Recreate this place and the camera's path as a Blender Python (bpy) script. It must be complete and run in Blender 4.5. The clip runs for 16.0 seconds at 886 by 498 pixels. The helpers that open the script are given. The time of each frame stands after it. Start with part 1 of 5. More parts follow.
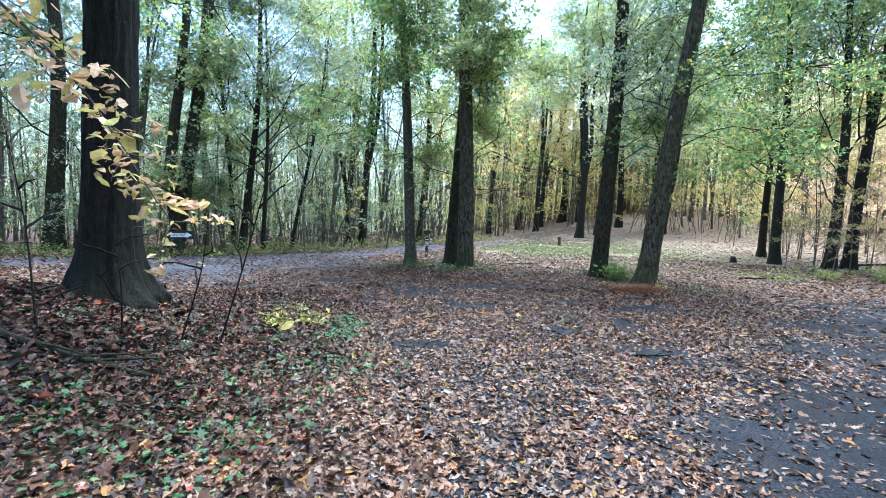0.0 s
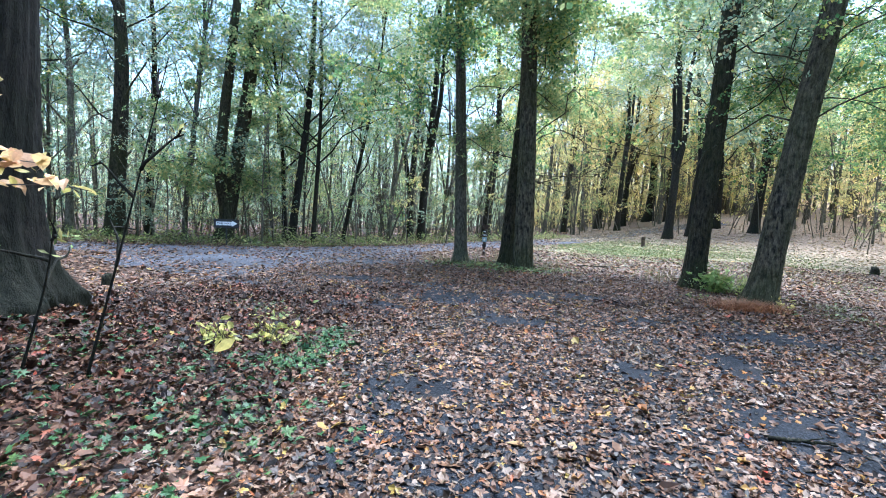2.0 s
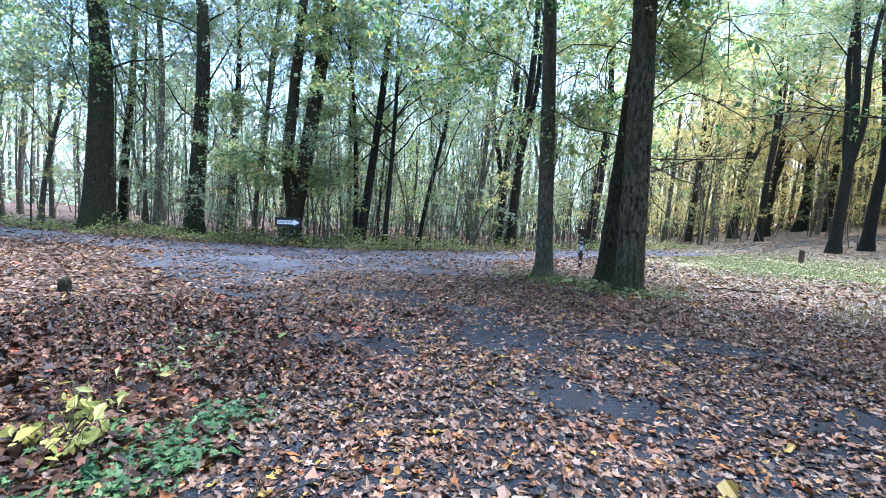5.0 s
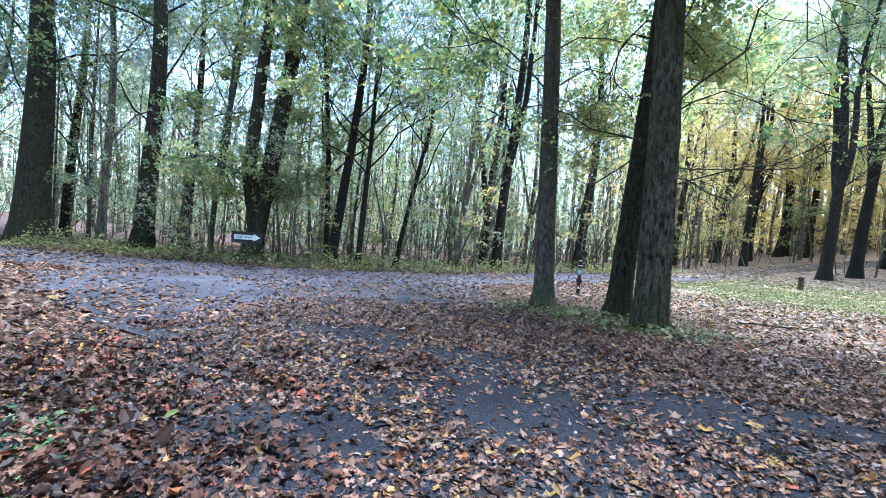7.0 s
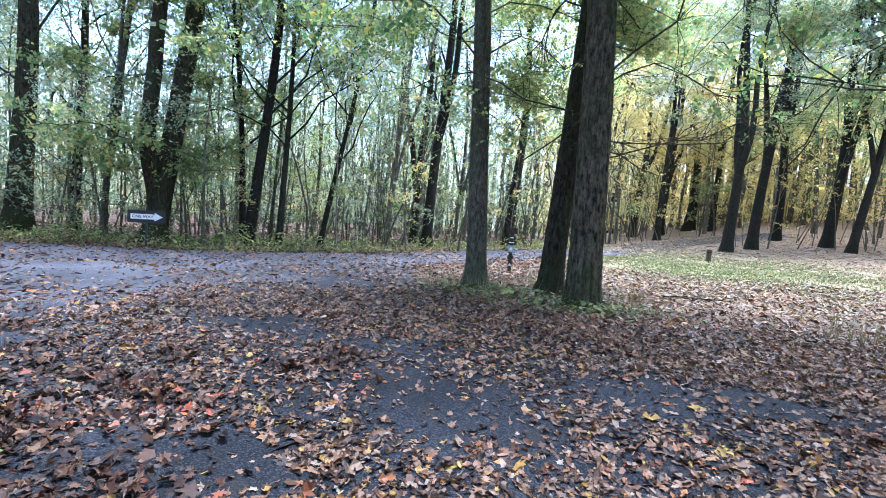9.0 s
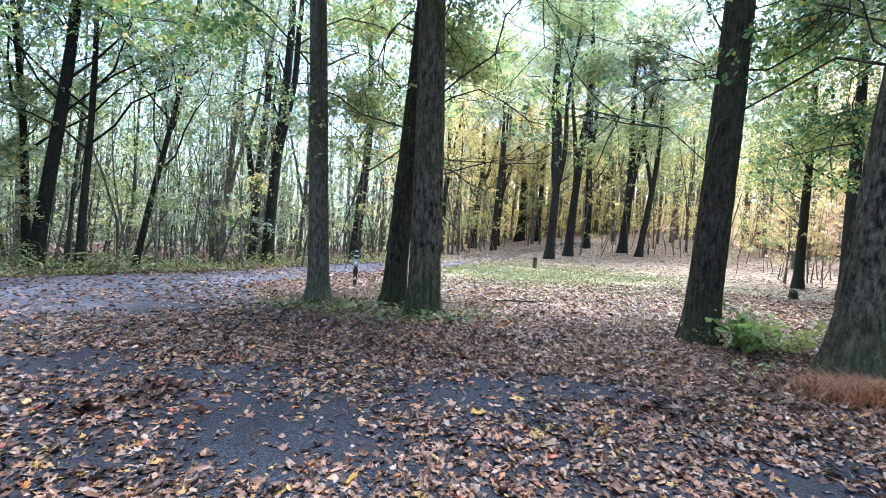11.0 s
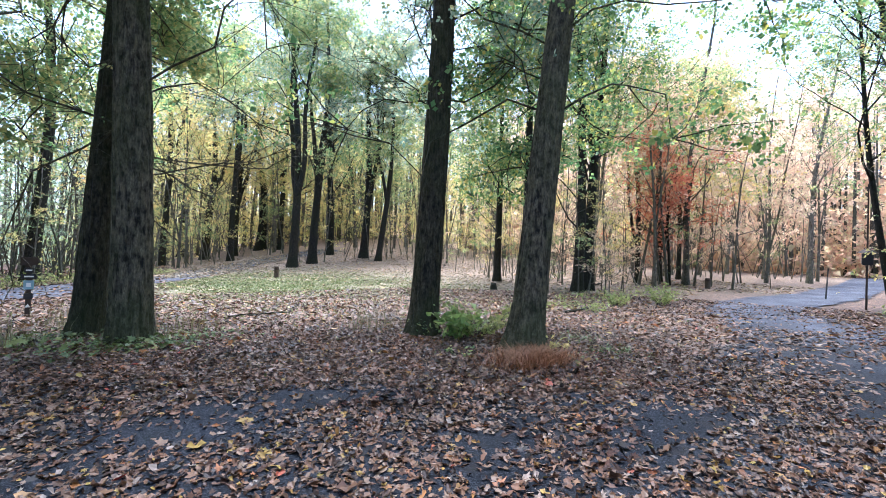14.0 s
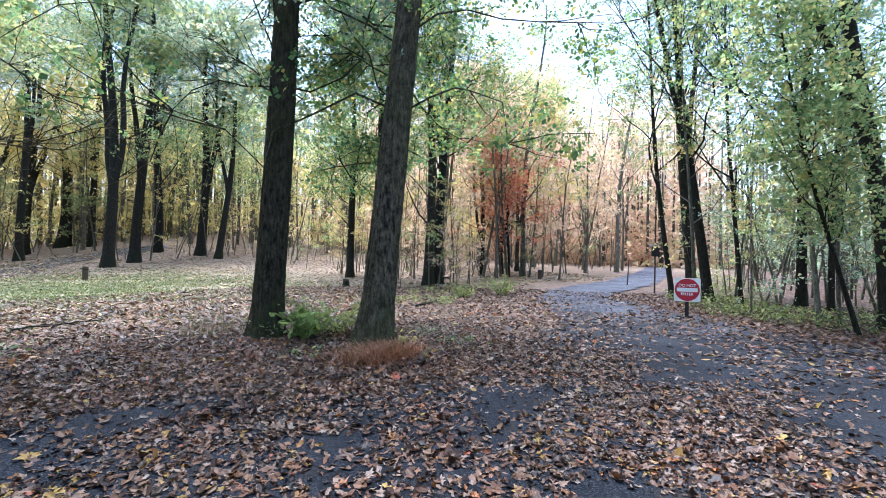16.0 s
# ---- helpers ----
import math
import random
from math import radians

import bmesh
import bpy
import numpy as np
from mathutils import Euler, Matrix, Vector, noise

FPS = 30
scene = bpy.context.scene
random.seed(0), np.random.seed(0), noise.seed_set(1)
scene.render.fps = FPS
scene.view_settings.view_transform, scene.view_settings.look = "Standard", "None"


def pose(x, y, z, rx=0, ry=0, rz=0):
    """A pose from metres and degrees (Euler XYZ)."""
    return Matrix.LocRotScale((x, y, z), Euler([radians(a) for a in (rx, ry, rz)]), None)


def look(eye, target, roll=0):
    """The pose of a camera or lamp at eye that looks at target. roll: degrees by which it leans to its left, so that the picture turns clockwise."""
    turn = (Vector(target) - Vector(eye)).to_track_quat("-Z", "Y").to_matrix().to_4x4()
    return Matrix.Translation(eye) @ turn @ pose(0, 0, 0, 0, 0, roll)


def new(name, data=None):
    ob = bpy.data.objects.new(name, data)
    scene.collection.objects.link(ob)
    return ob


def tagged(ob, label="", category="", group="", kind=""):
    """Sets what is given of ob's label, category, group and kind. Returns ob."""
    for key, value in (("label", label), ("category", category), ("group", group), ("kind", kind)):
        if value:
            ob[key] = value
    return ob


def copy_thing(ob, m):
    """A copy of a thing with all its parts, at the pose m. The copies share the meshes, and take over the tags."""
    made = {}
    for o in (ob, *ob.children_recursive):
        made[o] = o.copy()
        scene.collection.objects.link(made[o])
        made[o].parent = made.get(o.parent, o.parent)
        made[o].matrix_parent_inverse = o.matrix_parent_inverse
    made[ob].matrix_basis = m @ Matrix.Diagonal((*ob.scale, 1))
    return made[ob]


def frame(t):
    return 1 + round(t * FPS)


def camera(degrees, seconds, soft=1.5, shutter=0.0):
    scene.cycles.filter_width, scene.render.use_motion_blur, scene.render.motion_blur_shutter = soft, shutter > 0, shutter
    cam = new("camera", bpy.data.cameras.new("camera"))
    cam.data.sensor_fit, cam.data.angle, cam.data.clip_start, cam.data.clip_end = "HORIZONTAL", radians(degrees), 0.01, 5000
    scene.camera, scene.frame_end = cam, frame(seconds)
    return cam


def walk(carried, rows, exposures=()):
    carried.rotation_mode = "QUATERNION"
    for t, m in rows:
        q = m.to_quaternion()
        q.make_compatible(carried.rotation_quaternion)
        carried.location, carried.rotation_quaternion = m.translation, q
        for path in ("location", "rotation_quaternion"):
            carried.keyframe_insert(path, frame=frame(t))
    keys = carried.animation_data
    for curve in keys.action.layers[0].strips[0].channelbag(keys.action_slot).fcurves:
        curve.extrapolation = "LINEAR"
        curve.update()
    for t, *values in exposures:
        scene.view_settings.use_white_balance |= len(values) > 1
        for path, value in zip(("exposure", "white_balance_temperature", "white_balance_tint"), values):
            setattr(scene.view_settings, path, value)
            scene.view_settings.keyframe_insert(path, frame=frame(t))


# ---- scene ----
cam = camera(86.9, 16.0, soft=0.95)
PATH = [
    (0, (0.739, 0.202, 2.078), (0.506, 2.182, 1.929), 2.1),
    (0.5, (0.915, 0.849, 2.047), (0.564, 2.813, 1.908), 2.4),
    (1, (1.002, 1.486, 1.984), (0.562, 3.431, 1.837), 2.7),
    (1.5, (1.092, 2.128, 1.926), (0.619, 4.065, 1.767), 3.2),
    (2, (1.152, 2.782, 1.895), (0.602, 4.696, 1.719), 3.1),
    (2.5, (1.234, 3.395, 1.855), (0.666, 5.303, 1.659), 2.4),
    (3, (1.273, 4.026, 1.831), (0.593, 5.895, 1.62), 2.3),
    (3.5, (1.264, 4.629, 1.786), (0.554, 6.483, 1.547), 2.3),
    (4, (1.22, 5.201, 1.767), (0.405, 7.013, 1.536), 2.8),
    (4.5, (1.101, 5.756, 1.732), (0.164, 7.512, 1.536), 3.7),
    (4.7, (1.054, 5.992, 1.728), (0.081, 7.729, 1.536), 3.5),
    (6.8, (-0.011, 7.856, 1.629), (-0.905, 9.643, 1.559), 5.3),
    (7, (-0.075, 7.993, 1.625), (-0.973, 9.778, 1.533), 4.8),
    (7.5, (-0.183, 8.331, 1.591), (-1.095, 10.107, 1.477), 5.0),
    (8, (-0.259, 8.535, 1.58), (-1.129, 10.331, 1.447), 5.2),
    (8.2, (-0.286, 8.588, 1.597), (-1.111, 10.405, 1.454), 5.0),
    (10.3, (-0.199, 8.585, 1.606), (-0.464, 10.564, 1.481), 4.2),
    (10.5, (-0.167, 8.588, 1.596), (-0.375, 10.575, 1.5), 4.1),
    (11, (-0.13, 8.563, 1.603), (-0.129, 10.562, 1.545), 3.8),
    (11.5, (-0.11, 8.542, 1.599), (0.06, 10.534, 1.552), 3.6),
    (12, (-0.1, 8.549, 1.592), (0.237, 10.52, 1.542), 3.3),
    (12.5, (-0.076, 8.541, 1.609), (0.386, 10.487, 1.581), 2.8),
    (13, (-0.046, 8.544, 1.614), (0.599, 10.437, 1.613), 2.6),
    (13.5, (-0.006, 8.537, 1.617), (0.83, 10.353, 1.636), 2.3),
    (14, (0.038, 8.528, 1.618), (1.049, 10.254, 1.645), 1.9),
    (14.5, (0.071, 8.512, 1.617), (1.233, 10.14, 1.642), 1.8),
    (15, (0.082, 8.501, 1.624), (1.371, 10.03, 1.654), 1.7),
    (15.5, (0.109, 8.495, 1.62), (1.499, 9.932, 1.65), 1.7),
    (16, (0.128, 8.492, 1.627), (1.615, 9.83, 1.652), 1.3),
]
walk(cam, [(t, look(eye, aim, lean)) for t, eye, aim, lean in PATH], [(0.0, 2.8, 5050, 5), (4.7, 2.97, 5000, 10), (8.2, 3.03, 5050, 12), (11.0, 3.1, 5250, 13), (13.0, 2.88, 5250, 13), (16.0, 2.66, 5200, 12)])

# ---- light: an overcast autumn sky ----
world = bpy.data.worlds.new("world")
scene.world = world
world.use_nodes = True
wn = world.node_tree.nodes
sky = wn.new("ShaderNodeTexSky")
sky.sky_type, sky.sun_disc = "NISHITA", False
sky.sun_elevation, sky.sun_rotation = radians(74), radians(25)
sky.air_density, sky.dust_density, sky.ozone_density = 1.0, 3.5, 0.7
wn["Background"].inputs["Strength"].default_value = 0.11
world.node_tree.links.new(sky.outputs[0], wn["Background"].inputs["Color"])
sun_data = bpy.data.lights.new("sun", "SUN")
sun_data.energy, sun_data.angle, sun_data.color = 1.5, radians(45), (1.0, 0.96, 0.9)
sun = new("sun", sun_data)
sun.matrix_world = look((8 * math.sin(radians(25)), 8 * math.cos(radians(25)), 28), (0, 0, 0))


# ---- materials ----
def material(name, rough=0.8, spec=0.3):
    m = bpy.data.materials.new(name)
    m.use_nodes = True
    b = m.node_tree.nodes["Principled BSDF"]
    b.inputs["Roughness"].default_value = rough
    b.inputs["Specular IOR Level"].default_value = spec
    return m, m.node_tree.nodes, m.node_tree.links, b


def ramp(nodes, stops):
    r = nodes.new("ShaderNodeValToRGB")
    e = r.color_ramp.elements
    while len(e) < len(stops):
        e.new(0.5)
    for el, (p, c) in zip(e, stops):
        el.position, el.color = p, (*c, 1)
    return r


def coords(nodes, links, scale=(1, 1, 1), kind="Object"):
    tc, mp = nodes.new("ShaderNodeTexCoord"), nodes.new("ShaderNodeMapping")
    mp.inputs["Scale"].default_value = scale
    links.new(tc.outputs[kind], mp.inputs[0])
    return mp.outputs[0]


def noise_tex(nodes, links, vec, scale, detail=4, rough=0.6):
    n = nodes.new("ShaderNodeTexNoise")
    n.inputs["Scale"].default_value, n.inputs["Detail"].default_value, n.inputs["Roughness"].default_value = scale, detail, rough
    links.new(vec, n.inputs["Vector"])
    return n.outputs["Fac"]


def mix(nodes, links, fac, a, b, blend="MIX"):
    m = nodes.new("ShaderNodeMix")
    m.data_type, m.blend_type = "RGBA", blend
    for k, v in ((0, fac), (6, a), (7, b)):
        if isinstance(v, (int, float)):
            m.inputs[k].default_value = v
        elif isinstance(v, tuple):
            m.inputs[k].default_value = (*v, 1)
        else:
            links.new(v, m.inputs[k])
    return m.outputs[2]


def bump(nodes, links, bsdf, height, strength, dist):
    b = nodes.new("ShaderNodeBump")
    b.inputs["Strength"].default_value, b.inputs["Distance"].default_value = strength, dist
    links.new(height, b.inputs["Height"])
    links.new(b.outputs[0], bsdf.inputs["Normal"])


def leaf_material(name, stops, translucent=0.66, rough=0.5, spec=0.35):
    """Leaves whose colour goes by the single leaf, with light shining through."""
    m, n, l, b = material(name, rough, spec)
    g = n.new("ShaderNodeNewGeometry")
    r = ramp(n, stops)
    l.new(g.outputs["Random Per Island"], r.inputs[0])
    vec = coords(n, l)
    blotch = noise_tex(n, l, vec, 25, 3)
    br = ramp(n, [(0.3, (0.75, 0.75, 0.75)), (0.7, (1.15, 1.15, 1.1))])
    l.new(blotch, br.inputs[0])
    patch = noise_tex(n, l, vec, 0.8, 2)
    pr = ramp(n, [(0.35, (0.75, 0.8, 0.75)), (0.65, (1.2, 1.15, 1.05))])
    l.new(patch, pr.inputs[0])
    col = mix(n, l, 1.0, mix(n, l, 1.0, r.outputs[0], br.outputs[0], "MULTIPLY"), pr.outputs[0], "MULTIPLY")
    l.new(col, b.inputs["Base Color"])
    if translucent:
        tr, ms = n.new("ShaderNodeBsdfTranslucent"), n.new("ShaderNodeMixShader")
        l.new(col, tr.inputs["Color"])
        ms.inputs[0].default_value = translucent
        l.new(b.outputs[0], ms.inputs[1])
        l.new(tr.outputs[0], ms.inputs[2])
        l.new(ms.outputs[0], n["Material Output"].inputs["Surface"])
    return m


def bark_material(name, dark, light, moss, scale=1.0, contrast=1.0):
    """Furrowed bark: pale ridges, dark furrows, green algae in blotches, tone by the tree."""
    m, n, l, b = material(name, 0.85, 0.2)
    vec = coords(n, l, (13 * scale, 13 * scale, 2.8 * scale))
    furrow = noise_tex(n, l, vec, 1.7, 4, 0.6)
    fine = noise_tex(n, l, coords(n, l, (40, 40, 14)), 1.5, 4, 0.7)
    knots = noise_tex(n, l, coords(n, l, (7, 7, 5)), 1.6, 4, 0.6)
    blend = n.new("ShaderNodeMath")
    blend.operation = "MULTIPLY_ADD"
    l.new(knots, blend.inputs[0])
    blend.inputs[1].default_value = 0.42
    half = n.new("ShaderNodeMath")
    half.operation = "MULTIPLY"
    l.new(furrow, half.inputs[0])
    half.inputs[1].default_value = 0.58
    l.new(half.outputs[0], blend.inputs[2])
    furrow = blend.outputs[0]
    r = ramp(n, [(0.4, dark), (0.5, tuple(0.55 * a + 0.45 * c for a, c in zip(dark, light))), (0.62, light)])
    l.new(furrow, r.inputs[0])
    big = noise_tex(n, l, coords(n, l, (1.2, 1.2, 0.5)), 1.3, 4)
    mr = ramp(n, [(0.42, (0, 0, 0)), (0.62, (1, 1, 1))])
    sep = n.new("ShaderNodeSeparateXYZ")
    l.new(coords(n, l), sep.inputs[0])
    foot = n.new("ShaderNodeMapRange")
    for k, v in enumerate((0.0, 0.9, 0.2, 0.0)):
        foot.inputs[k + 1].default_value = v
    l.new(sep.outputs[2], foot.inputs[0])
    mossy = n.new("ShaderNodeMath")
    l.new(big, mossy.inputs[0])
    l.new(foot.outputs[0], mossy.inputs[1])
    l.new(mossy.outputs[0], mr.inputs[0])
    c = mix(n, l, mr.outputs[0], r.outputs[0], mix(n, l, 0.55, r.outputs[0], moss))
    fr = ramp(n, [(0.32, (0.5, 0.5, 0.5)), (0.68, (1.5, 1.48, 1.44))])
    l.new(fine, fr.inputs[0])
    c = mix(n, l, 1.0, c, fr.outputs[0], "MULTIPLY")
    oi = n.new("ShaderNodeObjectInfo")
    orr = ramp(n, [(0.0, (0.75, 0.75, 0.75)), (1.0, (1.25, 1.22, 1.18))])
    l.new(oi.outputs["Random"], orr.inputs[0])
    l.new(mix(n, l, 1.0, c, orr.outputs[0], "MULTIPLY"), b.inputs["Base Color"])
    add = n.new("ShaderNodeMath")
    add.operation = "MULTIPLY_ADD"
    l.new(fine, add.inputs[0])
    add.inputs[1].default_value = 0.3
    l.new(furrow, add.inputs[2])
    bump(n, l, b, add.outputs[0], 1.0 * contrast, 0.05)
    return m


def plain(name, color, rough=0.6, spec=0.3, wear=0.2, scale=12.0, metal=0.0):
    """Paint, plastic, timber: one colour with dirt at two scales."""
    m, n, l, b = material(name, rough, spec)
    b.inputs["Metallic"].default_value = metal
    vec = coords(n, l)
    a = noise_tex(n, l, vec, scale, 5)
    r = ramp(n, [(0.3, tuple(c * (1 - wear) for c in color)), (0.7, tuple(min(1, c * (1 + wear * 0.5)) for c in color))])
    l.new(a, r.inputs[0])
    l.new(r.outputs[0], b.inputs["Base Color"])
    bump(n, l, b, noise_tex(n, l, vec, scale * 8, 3), 0.15, 0.002)
    return m


def litter_ground_material():
    """Soil under leaves: small cells in the colours of old leaves, humus between them, grass where it grows."""
    m, n, l, b = material("leaf_mould", 0.8, 0.25)
    vec = coords(n, l)
    warp = n.new("ShaderNodeTexNoise")
    warp.inputs["Scale"].default_value = 9
    l.new(vec, warp.inputs["Vector"])
    vm = n.new("ShaderNodeVectorMath")
    vm.operation = "MULTIPLY_ADD"
    l.new(warp.outputs["Color"], vm.inputs[0])
    vm.inputs[1].default_value = (0.12, 0.12, 0.12)
    l.new(vec, vm.inputs[2])
    v = n.new("ShaderNodeTexVoronoi")
    v.inputs["Scale"].default_value = 13
    l.new(vm.outputs[0], v.inputs["Vector"])
    sep = n.new("ShaderNodeSeparateColor")
    l.new(v.outputs["Color"], sep.inputs[0])
    cells = ramp(n, [(0.0, (0.0268, 0.0165, 0.0119)), (0.3, (0.0657, 0.0385, 0.0257)), (0.5, (0.114, 0.0668, 0.0449)), (0.7, (0.173, 0.113, 0.0825)), (0.85, (0.233, 0.165, 0.126)), (1.0, (0.166, 0.0771, 0.0367))])
    l.new(sep.outputs[0], cells.inputs[0])
    edge = ramp(n, [(0.25, (1, 1, 1)), (0.75, (0.25, 0.22, 0.2))])
    l.new(v.outputs["Distance"], edge.inputs[0])
    leafy = mix(n, l, 0.8, cells.outputs[0], edge.outputs[0], "MULTIPLY")
    big = noise_tex(n, l, vec, 0.35, 5)
    br = ramp(n, [(0.35, (0.72, 0.7, 0.7)), (0.65, (1.2, 1.15, 1.1))])
    l.new(big, br.inputs[0])
    leafy = mix(n, l, 1.0, leafy, br.outputs[0], "MULTIPLY")
    at = n.new("ShaderNodeAttribute")
    at.attribute_name = "grass"
    green = ramp(n, [(0.35, (0.072, 0.096, 0.032)), (0.65, (0.16, 0.184, 0.072))])
    l.new(noise_tex(n, l, vec, 30, 4), green.inputs[0])
    gm = n.new("ShaderNodeMath")
    gm.operation = "MULTIPLY"
    l.new(at.outputs["Fac"], gm.inputs[0])
    gr = ramp(n, [(0.3, (0.2, 0.2, 0.2)), (0.6, (1, 1, 1))])
    l.new(noise_tex(n, l, vec, 1.5, 5), gr.inputs[0])
    l.new(gr.outputs[0], gm.inputs[1])
    # far slope: tan leaf colour, lightened to offset the crowns' shade
    dry_lit = n.new("ShaderNodeAttribute")
    dry_lit.attribute_name = "dry_lit"
    leafy = mix(n, l, dry_lit.outputs["Fac"], leafy, mix(n, l, 0.5, mix(n, l, 1.0, leafy, (2.0, 1.95, 1.9), "MULTIPLY"), (0.27, 0.22, 0.155)))
    l.new(mix(n, l, gm.outputs[0], leafy, green.outputs[0]), b.inputs["Base Color"])
    bump(n, l, b, v.outputs["Distance"], 0.7, 0.03)
    return m


def asphalt_material():
    m, n, l, b = material("worn_asphalt", 0.8, 0.08)
    vec = coords(n, l)
    stone = n.new("ShaderNodeTexVoronoi")
    stone.inputs["Scale"].default_value = 110
    l.new(vec, stone.inputs["Vector"])
    sep = n.new("ShaderNodeSeparateColor")
    l.new(stone.outputs["Color"], sep.inputs[0])
    r = ramp(n, [(0.0, (0.0058, 0.007, 0.0088)), (0.6, (0.012, 0.014, 0.0172)), (1.0, (0.042, 0.045, 0.051))])
    l.new(sep.outputs[0], r.inputs[0])
    big = ramp(n, [(0.35, (0.7, 0.7, 0.72)), (0.65, (1.35, 1.35, 1.4))])
    l.new(noise_tex(n, l, vec, 0.6, 6), big.inputs[0])
    dirt = ramp(n, [(0.55, (0, 0, 0)), (0.75, (1, 1, 1))])
    l.new(noise_tex(n, l, vec, 2.3, 5), dirt.inputs[0])
    c = mix(n, l, 1.0, r.outputs[0], big.outputs[0], "MULTIPLY")
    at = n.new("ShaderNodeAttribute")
    at.attribute_name = "sky_sheen"
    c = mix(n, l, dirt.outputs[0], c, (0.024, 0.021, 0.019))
    # stone colours of the far drive, with the sky's sheen painted in
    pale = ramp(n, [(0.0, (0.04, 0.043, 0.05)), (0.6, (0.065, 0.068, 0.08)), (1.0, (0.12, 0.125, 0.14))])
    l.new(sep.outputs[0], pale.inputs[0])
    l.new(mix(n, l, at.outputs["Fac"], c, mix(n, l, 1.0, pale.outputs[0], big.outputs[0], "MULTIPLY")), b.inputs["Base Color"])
    rr = ramp(n, [(0.35, (0.65, 0.65, 0.65)), (0.7, (0.9, 0.9, 0.9))])
    l.new(noise_tex(n, l, vec, 1.1, 4), rr.inputs[0])
    l.new(rr.outputs[0], b.inputs["Roughness"])
    bump(n, l, b, stone.outputs["Distance"], 0.35, 0.008)
    return m


GREEN = [(0.0, (0.06, 0.135, 0.055)), (0.35, (0.14, 0.25, 0.1)), (0.7, (0.26, 0.37, 0.14)), (0.88, (0.42, 0.42, 0.1)), (1.0, (0.55, 0.45, 0.12))]
TEAL = [(0.0, (0.15, 0.25, 0.19)), (0.4, (0.34, 0.43, 0.32)), (0.7, (0.5, 0.57, 0.42)), (0.88, (0.56, 0.55, 0.3)), (1.0, (0.6, 0.42, 0.26))]
LIME = [(0.0, (0.133, 0.229, 0.102)), (0.4, (0.286, 0.385, 0.17)), (0.75, (0.459, 0.489, 0.221)), (1.0, (0.612, 0.52, 0.204))]
YELLOW = [(0.0, (0.36, 0.42, 0.18)), (0.3, (0.6, 0.55, 0.22)), (0.7, (0.76, 0.62, 0.24)), (1.0, (0.74, 0.48, 0.22))]
ORANGE = [(0.0, (0.66, 0.42, 0.32)), (0.4, (0.76, 0.55, 0.42)), (0.75, (0.8, 0.65, 0.46)), (1.0, (0.76, 0.68, 0.42))]
RED = [(0.0, (0.5, 0.14, 0.09)), (0.5, (0.68, 0.26, 0.17)), (1.0, (0.72, 0.42, 0.24))]
LITTER = [(0.0, (0.011, 0.0075, 0.006)), (0.14, (0.028, 0.016, 0.011)), (0.34, (0.076, 0.036, 0.021)), (0.55, (0.138, 0.066, 0.036)), (0.72, (0.185, 0.105, 0.064)),
          (0.85, (0.2, 0.135, 0.1)), (0.91, (0.255, 0.2, 0.175)), (0.93, (0.235, 0.08, 0.024)), (0.965, (0.27, 0.14, 0.035)), (0.988, (0.29, 0.21, 0.05)), (1.0, (0.27, 0.035, 0.024))]
DRY_LIT = [(0.0, (0.08, 0.056, 0.046)), (0.25, (0.17, 0.132, 0.092)), (0.55, (0.3, 0.243, 0.17)), (0.85, (0.41, 0.355, 0.265)), (0.95, (0.4, 0.22, 0.1)), (1.0, (0.45, 0.36, 0.14))]
